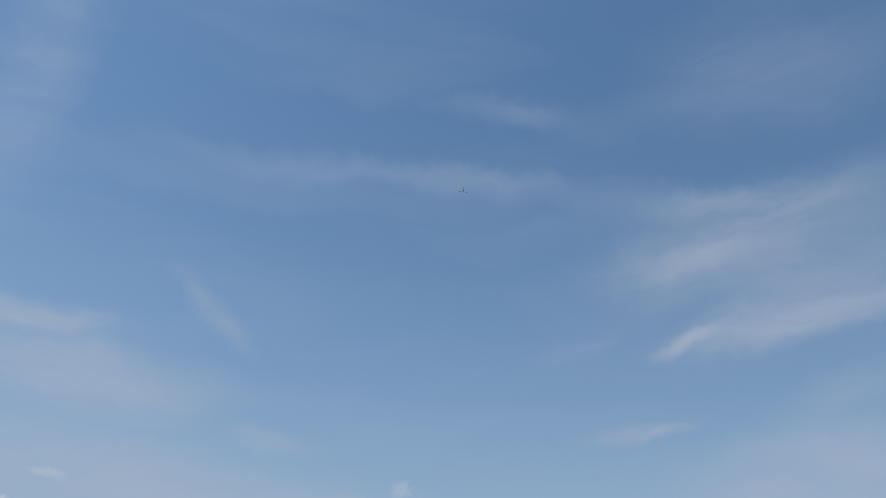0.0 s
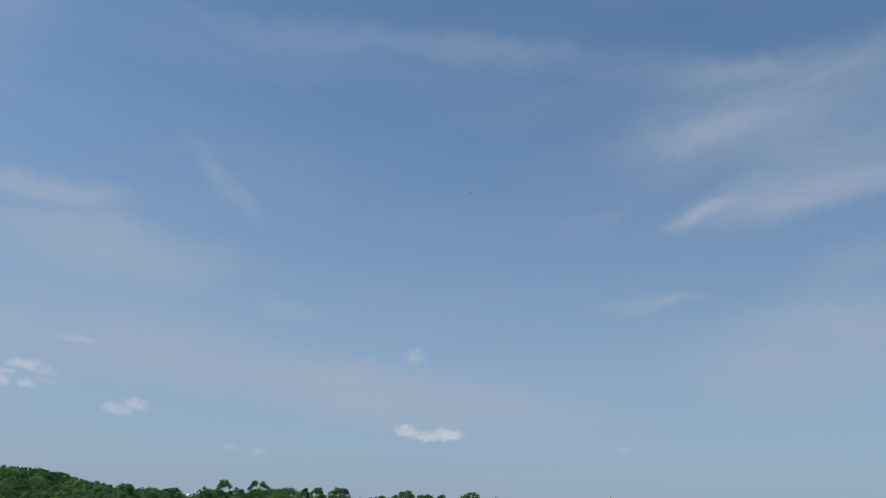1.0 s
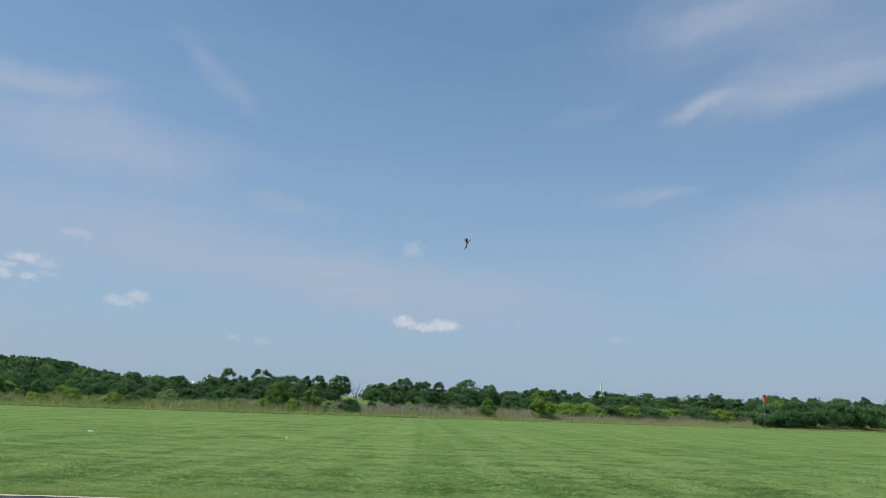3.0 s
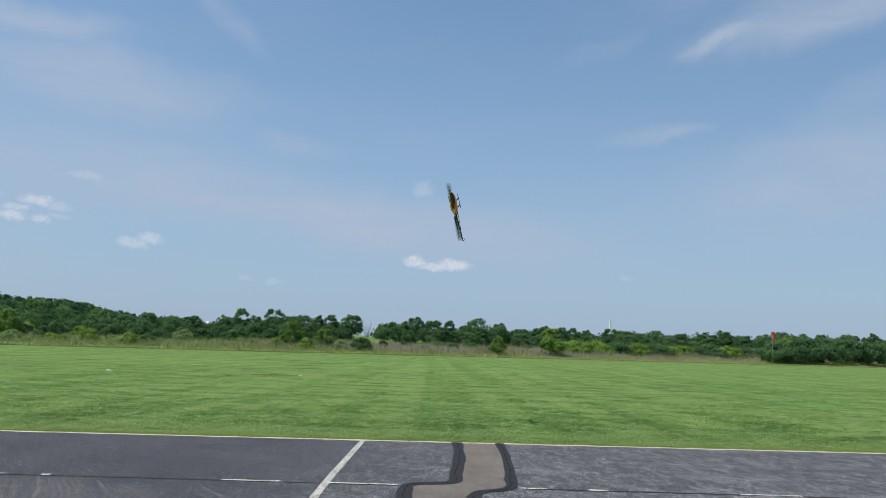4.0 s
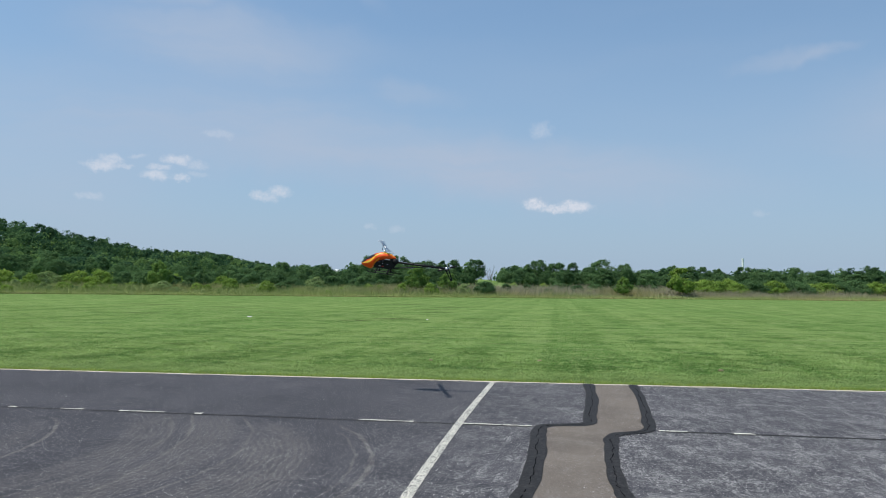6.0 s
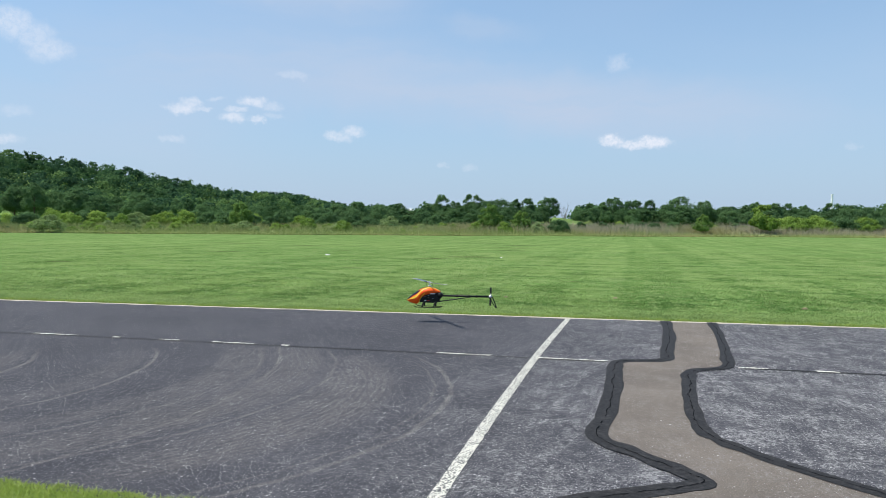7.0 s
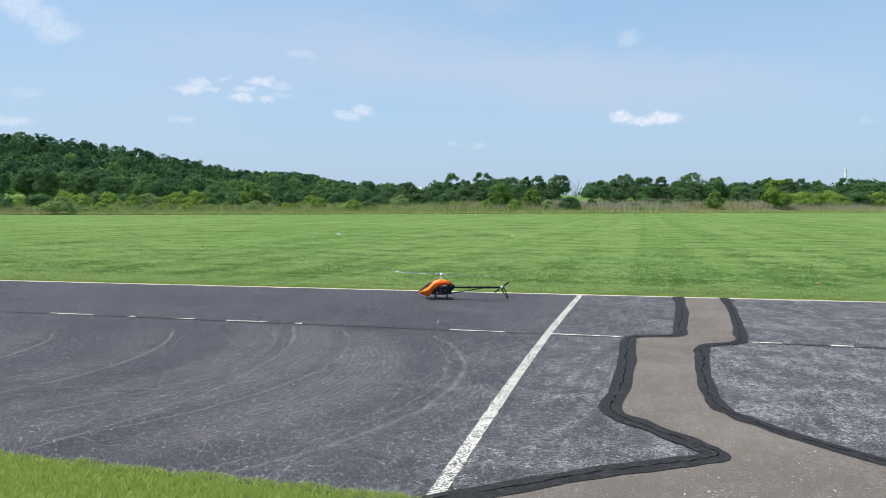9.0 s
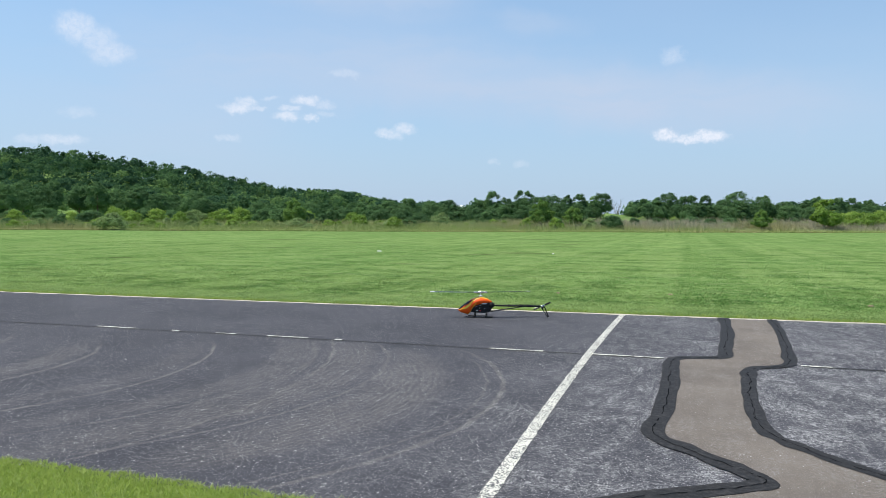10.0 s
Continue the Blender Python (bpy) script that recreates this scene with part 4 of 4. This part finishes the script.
def skin(bm, x0, x1, low, high, nx, na, grow, sides=(1, -1)):
    """A patch of the canopy's skin between two curves of angle over x."""
    for s in sides:
        rows = []
        for i in range(nx + 1):
            x = x0 + (x1 - x0) * i / nx
            a0, a1 = low(x), high(x)
            rows.append([bm.verts.new(canopy_at(x, s * (a0 + (a1 - a0) * k / na), grow)) for k in range(na + 1)])
        for p, q in zip(rows, rows[1:]):
            for k in range(na):
                f = (p[k], p[k + 1], q[k + 1], q[k])
                bm.faces.new(f if s > 0 else f[::-1])
    bmesh.ops.remove_doubles(bm, verts=bm.verts, dist=0.0004)


def box(bm, x0, x1, y0, y1, z0, z1, bevel=0.0):
    m = Matrix.LocRotScale(((x0 + x1) / 2, (y0 + y1) / 2, (z0 + z1) / 2), None, (abs(x1 - x0), abs(y1 - y0), abs(z1 - z0)))
    g = bmesh.ops.create_cube(bm, size=1, matrix=m)
    if bevel:
        es = list({e for v in g["verts"] for e in v.link_edges})
        bmesh.ops.bevel(bm, geom=es, offset=bevel, segments=2, affect="EDGES", clamp_overlap=True)


def plate(bm, outline, y, thick):
    """An upright sheet from an outline in x and z."""
    a = [bm.verts.new((x, y - thick / 2, z)) for x, z in outline]
    b = [bm.verts.new((x, y + thick / 2, z)) for x, z in outline]
    n = len(outline)
    bm.faces.new(a)
    bm.faces.new(b[::-1])
    for k in range(n):
        bm.faces.new((a[k], b[k], b[(k + 1) % n], a[(k + 1) % n]))
    bmesh.ops.recalc_face_normals(bm, faces=bm.faces)


def wing(bm, r0, r1, chord, thick, tip_cut=0.15, rows=10):
    """A rotor blade along +x with an aerofoil section and a raked tip."""
    prof = [(-0.5, 0.0), (-0.42, 0.35), (-0.2, 0.5), (0.1, 0.36), (0.5, 0.0), (0.1, -0.3), (-0.2, -0.42), (-0.42, -0.3)]
    rings = []
    for i in range(rows + 1):
        f = i / rows
        x = r0 + (r1 - r0) * f
        c = chord * (0.62 + 0.38 * step(0.0, 0.12, f)) * (1 - tip_cut * step(0.93, 1.0, f))
        rings.append([bm.verts.new((x - (0.02 * chord if f == 1 and px > 0 else 0), px * c, pz * thick)) for px, pz in prof])
    for p, q in zip(rings, rings[1:]):
        for k in range(8):
            bm.faces.new((p[k], p[(k + 1) % 8], q[(k + 1) % 8], q[k]))
    bm.faces.new(rings[0][::-1])
    bm.faces.new(rings[-1])
    bmesh.ops.recalc_face_normals(bm, faces=bm.faces)


def tube(bm, pts, r, sides=8):
    for a, b in zip(pts, pts[1:]):
        limb(bm, a, b, r, r, sides)


def made(f, *args, **kw):
    bm = bmesh.new()
    f(bm, *args, **kw)
    return bm


HUB_Z = 0.385
TAIL = (-0.95, -0.045, 0.185)


def build_helicopter():
    ob = new("model_helicopter")
    tagged(ob, "orange and yellow radio-controlled helicopter with black frame and boom", "helicopter")
    # canopy and its painted fields
    bm = made(skin, 0.345, -0.175, lambda x: 0.0, lambda x: pi, 46, 14, -0.002)
    skin(bm, 0.345, -0.175, lambda x: 0.0, lambda x: pi, 46, 14, 0.0)
    can = part("canopy", bm, ORANGE, ob, "glossy orange canopy")
    glass_low = lambda x: pi * (0.69 + 0.13 * step(0.22, 0.05, x) - 0.10 * step(0.24, 0.335, x))
    part("windscreen", made(skin, 0.338, 0.085, glass_low, lambda x: pi * (0.93 - 0.22 * step(0.19, 0.085, x)), 24, 8, 0.0016), BLACK_GLOSS, can, "glossy black painted windscreen")
    part("nose_band", made(skin, 0.343, 0.115, lambda x: pi * (0.93 - 0.1 * step(0.25, 0.33, x)), lambda x: pi * 0.999, 22, 3, 0.0018), BLACK_GLOSS, can)
    band_mid = lambda x: pi * (0.54 + 0.30 * step(0.26, -0.02, x) - 0.05 * step(0.25, 0.335, x))
    part("stripe", made(skin, 0.335, -0.15, lambda x: band_mid(x) - 0.20 * step(0.34, 0.22, x), lambda x: band_mid(x) + 0.15, 40, 4, 0.0019), YELLOW, can, "yellow painted stripe")
    low = lambda x: pi * (0.10 + 0.26 * step(0.20, 0.06, x))
    part("stripe", made(skin, 0.325, 0.06, lambda x: low(x) - 0.12 * step(0.335, 0.26, x), lambda x: low(x) + 0.13, 24, 3, 0.0019), YELLOW, can, "yellow painted stripe")
    part("stripe", made(skin, 0.02, -0.165, lambda x: pi * 0.80, lambda x: pi * (0.80 + 0.05), 16, 2, 0.002), YELLOW, can, "yellow painted stripe")
    # carbon side frames
    out = [(0.13, 0.075), (0.16, 0.095), (0.12, 0.15), (0.08, 0.20), (-0.02, 0.235), (-0.10, 0.24), (-0.165, 0.225), (-0.19, 0.19), (-0.18, 0.14), (-0.13, 0.085), (-0.06, 0.07)]
    for y in (0.036, -0.036):
        part("side_frame", made(plate, out, y, 0.003), CARBON, ob, smooth=False)
    bm = bmesh.new()
    box(bm, -0.02, 0.15, -0.03, 0.03, 0.085, 0.135, 0.004)
    part("battery", bm, RUBBER, ob, "black battery pack")
    for x0, z0 in ((0.055, 0.10), (0.005, 0.098)):
        for s in (1, -1):
            bm = bmesh.new()
            box(bm, x0 - 0.014, x0 + 0.014, s * 0.0375, s * 0.041, z0, z0 + 0.012)
            part("battery_label", bm, RED if x0 < 0.03 else WHITE, ob)
    for x0, z0 in ((0.055, 0.165), (-0.005, 0.185), (-0.075, 0.135), (0.0, 0.145)):
        for s in (1, -1):
            bm = bmesh.new()
            box(bm, x0 - 0.02, x0 + 0.02, s * 0.036, s * 0.052, z0 - 0.011, z0 + 0.011, 0.002)
            sv = part("servo", bm, RUBBER, ob)
            bm = bmesh.new()
            limb(bm, (x0 + 0.01, s * 0.052, z0), (x0 + 0.01, s * 0.058, z0), 0.008, 0.008, 10)
            part("servo_horn", bm, STEEL, sv)
    bm = bmesh.new()
    limb(bm, (-0.055, 0, 0.205), (-0.055, 0, 0.222), 0.058, 0.058, 40)
    part("main_gear", bm, WHITE, ob)
    bm = bmesh.new()
    limb(bm, (-0.135, 0, 0.10), (-0.135, 0, 0.18), 0.033, 0.033, 24)
    limb(bm, (-0.135, 0, 0.18), (-0.135, 0, 0.19), 0.024, 0.02, 24)
    part("motor", bm, RUBBER, ob)
    bm = bmesh.new()
    limb(bm, (-0.172, -0.04, 0.19), (-0.172, 0.04, 0.19), 0.042, 0.042, 24)
    part("boom_clamp", bm, RUBBER, ob)
    for z0 in (0.255, 0.325):
        bm = bmesh.new()
        limb(bm, (0, 0, z0), (0, 0, z0 + 0.014), 0.03, 0.026, 20)
        part("bearing_block" if z0 < 0.3 else "swashplate", bm, STEEL if z0 > 0.3 else RUBBER, ob)
    for k in range(3):
        a = radians(60 + 120 * k)
        bm = bmesh.new()
        limb(bm, (cos(a) * 0.028, sin(a) * 0.028, 0.25), (cos(a) * 0.03, sin(a) * 0.03, 0.334), 0.0022, 0.0022, 6)
        part("control_rod", bm, STEEL, ob)
    # landing gear
    for y in (0.105, -0.105):
        bm = made(tube, [(0.225, y, 0.028), (0.20, y, 0.012), (0.17, y, 0.006), (-0.175, y, 0.006), (-0.195, y, 0.008)], 0.006)
        part("skid", bm, RUBBER, ob, "black tubular landing skid")
    for x0 in (0.085, -0.095):
        for s in (1, -1):
            bm = bmesh.new()
            pts = [(x0 - 0.012, s * 0.025, 0.085), (x0 - 0.004, s * 0.055, 0.072), (x0 + 0.004, s * 0.088, 0.040), (x0 + 0.008, s * 0.105, 0.006)]
            for p, q in zip(pts, pts[1:]):
                limb(bm, p, q, 0.014, 0.012, 6)
            part("skid_strut", bm, RUBBER, ob)
    # tail
    bm = made(tube, [(-0.15, 0, 0.185), (-0.955, 0, 0.185)], 0.0145, 16)
    boom = part("tail_boom", bm, CARBON, ob, "slim black carbon tail boom")
    for x0 in (-0.44, -0.62, -0.74):
        bm = made(tube, [(x0 - 0.012, 0, 0.185), (x0 + 0.012, 0, 0.185)], 0.0195, 16)
        part("boom_ring", bm, RUBBER, boom)
    for s in (1, -1):
        bm = made(tube, [(-0.115, s * 0.036, 0.085), (-0.66, s * 0.014, 0.175)], 0.0055)
        part("boom_strut", bm, CARBON, ob)
    part("tail_pushrod", made(tube, [(-0.12, 0.03, 0.215), (-0.92, 0.018, 0.207)], 0.0026, 6), RUBBER, ob)
    fin = [(-0.925, 0.198), (-0.975, 0.200), (-1.0, 0.165), (-1.055, 0.03), (-1.045, 0.012), (-1.03, 0.015), (-0.955, 0.13), (-0.93, 0.165)]
    bm = bmesh.new()
    plate(bm, fin[:4] + [(-1.032, 0.045), (-0.985, 0.16), (-0.962, 0.165)], 0.008, 0.003)
    plate(bm, [(-1.055, 0.03), (-1.045, 0.012), (-1.03, 0.015), (-0.955, 0.13), (-0.93, 0.165), (-0.925, 0.198), (-0.962, 0.165), (-0.972, 0.13), (-1.02, 0.05), (-1.032, 0.045)], 0.008, 0.003)
    part("tail_fin", bm, CARBON, ob, "black carbon lower tail fin", smooth=False)
    bm = bmesh.new()
    box(bm, -0.982, -0.925, -0.022, 0.014, 0.166, 0.204, 0.005)
    part("tail_gearbox", bm, STEEL, ob)
    tail = part("tail_rotor", made(tube, [(0, 0.04, 0), (0, -0.012, 0)], 0.006), STEEL, ob)
    for s in (1, -1):
        bm = made(wing, 0.035, 0.142, 0.028, 0.004, 0.1, 5)
        bl = part("tail_blade", bm, TAIL_BLACK, tail)
        bl.matrix_basis = pose(0, 0, 0, 90, 0, 0) @ pose(0, 0, 0, 0, 0, 0 if s > 0 else 180)
        bm = bmesh.new()
        box(bm, s * 0.005, s * 0.045, -0.009, 0.009, -0.008, 0.008, 0.003)
        part("tail_grip", bm, STEEL, tail)
    # main rotor
    rotor = part("main_rotor", made(tube, [(0, 0, -0.10), (0, 0, 0.018)], 0.0055, 12), STEEL, ob)
    bm = bmesh.new()
    box(bm, -0.045, 0.045, -0.014, 0.014, -0.010, 0.012, 0.004)
    part("rotor_hub", bm, STEEL, rotor, "bright metal rotor hub")
    for s in (1, -1):
        bm = bmesh.new()
        limb(bm, (s * 0.04, 0, 0), (s * 0.105, 0, 0), 0.0125, 0.012, 12)
        part("blade_grip", bm, STEEL, rotor)
        bm = bmesh.new()
        tube(bm, [(s * 0.06, 0.0, 0), (s * 0.055, s * 0.035, -0.004), (s * 0.02, s * 0.04, -0.05)], 0.003, 6)
        part("pitch_link", bm, RUBBER, rotor)
        bm = made(wing, 0.092, 0.79, 0.062, 0.010)
        bl = part("rotor_blade", bm, BLADE, rotor, "glossy black rotor blade with white upper tip")
        bl.matrix_basis = pose(0, 0, 0, 0, -1.0, 0 if s > 0 else 180) @ pose(0, 0, 0, -4, 0, 0) if s > 0 else pose(0, 0, 0, 0, 0, 180) @ pose(0, 0, 0, 0, -1.0, 0) @ pose(0, 0, 0, -4, 0, 0)
    return ob, rotor, tail


HELI, ROTOR, TAIL_ROTOR = build_helicopter()


def spin_rows(keys, rate, seconds, turn):
    """One row a film frame through the given angles (a two-bladed rotor looks alike every half turn), near the given rate in degrees a frame."""
    rows, now = [], keys[0][1]
    for (t0, a0), (t1, a1) in zip(keys, keys[1:]):
        n = max(1, round((t1 - t0) * FPS))
        gap = (a1 - now) % 180
        gap += 180 * round((rate * n - gap) / 180)
        for k in range(n):
            rows.append((t0 + k / FPS, turn(now + gap * k / n)))
        now += gap
    return rows + [(seconds, turn(now))]


def motions():
    walk(HELI, [
        (0.0, pose(5.16, 111, 77.49, -180, 78.5, -90)),
        (0.5, pose(4.58, 112.14, 60.3, -180, 53.1, -90)),
        (1, pose(4.52, 107.04, 50.55, -180, 30.5, -90)),
        (1.5, pose(4.22, 97.24, 43.21, -177.1, 20.6, -90)),
        (2, pose(3.58, 83.8, 33.98, -177.1, 11.5, -90)),
        (2.5, pose(2.88, 66.31, 23.73, -177.1, 1.1, -90)),
        (3.0, pose(2.32, 47.74, 12.47, -168, -11.6, -93)),
        (3.2, pose(1.97, 39.24, 9.49, -171.6, -21.1, -94.3)),
        (4.3, pose(-0.043, 12.559, 4.567, -144.2, -48.5, -129.9)),
        (4.4, pose(-0.18, 11.929, 4.831, -128.9, -50.2, -143.1)),
        (4.5, pose(-0.38, 11.415, 5.004, -116.3, -44.9, -158.3)),
        (4.6, pose(-0.537, 11.055, 5.184, -105.6, -39, -168)),
        (4.7, pose(-0.691, 10.844, 5.253, -92.1, -31.9, -174.4)),
        (4.8, pose(-0.854, 10.75, 5.175, -71.7, -24, 177.7)),
        (4.9, pose(-0.968, 10.772, 5.103, -72, -21.4, 176)),
        (5.0, pose(-1.143, 10.916, 4.928, -52.5, -16.7, 167)),
        (5.1, pose(-1.303, 11.062, 4.534, -24, -10.5, 173)),
        (5.2, pose(-1.486, 11.293, 4.191, -6, -2.6, -173.5)),
        (5.3, pose(-1.652, 11.388, 3.873, -6, -1.6, -176.9)),
        (5.4, pose(-1.765, 11.341, 3.577, -8, -2.1, -179.9)),
        (5.5, pose(-1.919, 11.277, 3.251, -9, -0.7, 177.3)),
        (5.6, pose(-2.068, 11.157, 2.914, -6, -2.7, 176.6)),
        (5.7, pose(-2.215, 11.099, 2.615, -4, -2.8, 176.6)),
        (5.8, pose(-2.344, 11.043, 2.306, -4, -6, -179.8)),
        (5.9, pose(-2.474, 11.016, 2.036, -5, -6.6, 178.6)),
        (6.0, pose(-2.556, 11, 1.737, -8, -6.9, 177.7)),
        (6.1, pose(-2.659, 10.952, 1.53, -9, -6.7, 177.1)),
        (6.2, pose(-2.719, 10.869, 1.341, -9, -6, 174.6)),
        (7.3, pose(-3.12, 11.33, 0.075, 3, 1, -169)),
        (7.5, pose(-3.09, 11.29, 0.04, 0, 2, -168)),
        (7.8, pose(-3.085, 11.27, 0.0125, 0, 0, -168)),
        (10.0, pose(-3.085, 11.27, 0.0125, 0, 0, -168)),
    ])
    main = [(0.0, 98), (0.5, 160), (1.0, 20), (1.5, 60), (2.0, 4), (2.5, 90), (3.0, 165), (3.2, 46), (4.3, 48), (4.4, 176), (4.5, 126), (4.6, 109), (4.7, 123), (4.8, 178),
            (4.9, 95), (5.0, 48), (5.1, 33), (5.2, 150), (5.3, 109), (5.4, 156), (5.5, 75), (5.6, 11), (5.7, 152), (5.8, 114), (6.0, 112), (6.2, 172), (7.3, 164), (7.5, 58),
            (8.0, 22), (8.5, 8), (9.0, 160), (9.5, 104), (10.0, 13)]
    walk(ROTOR, spin_rows(main, -54, 10.0, lambda a: pose(0, 0, HUB_Z, 0, 0, a)))
    rear = [(0.0, 0), (4.3, 30), (4.5, 70), (5.0, -8), (5.5, -53), (6.0, 20), (6.2, -40), (7.5, -56), (8.0, -53), (8.5, 7), (9.0, 36), (9.5, -43), (10.0, 24)]
    walk(TAIL_ROTOR, spin_rows(rear, 50, 10.0, lambda a: pose(*TAIL, 0, 0, 0) @ pose(0, 0, 0, 0, a, 0)))


motions()
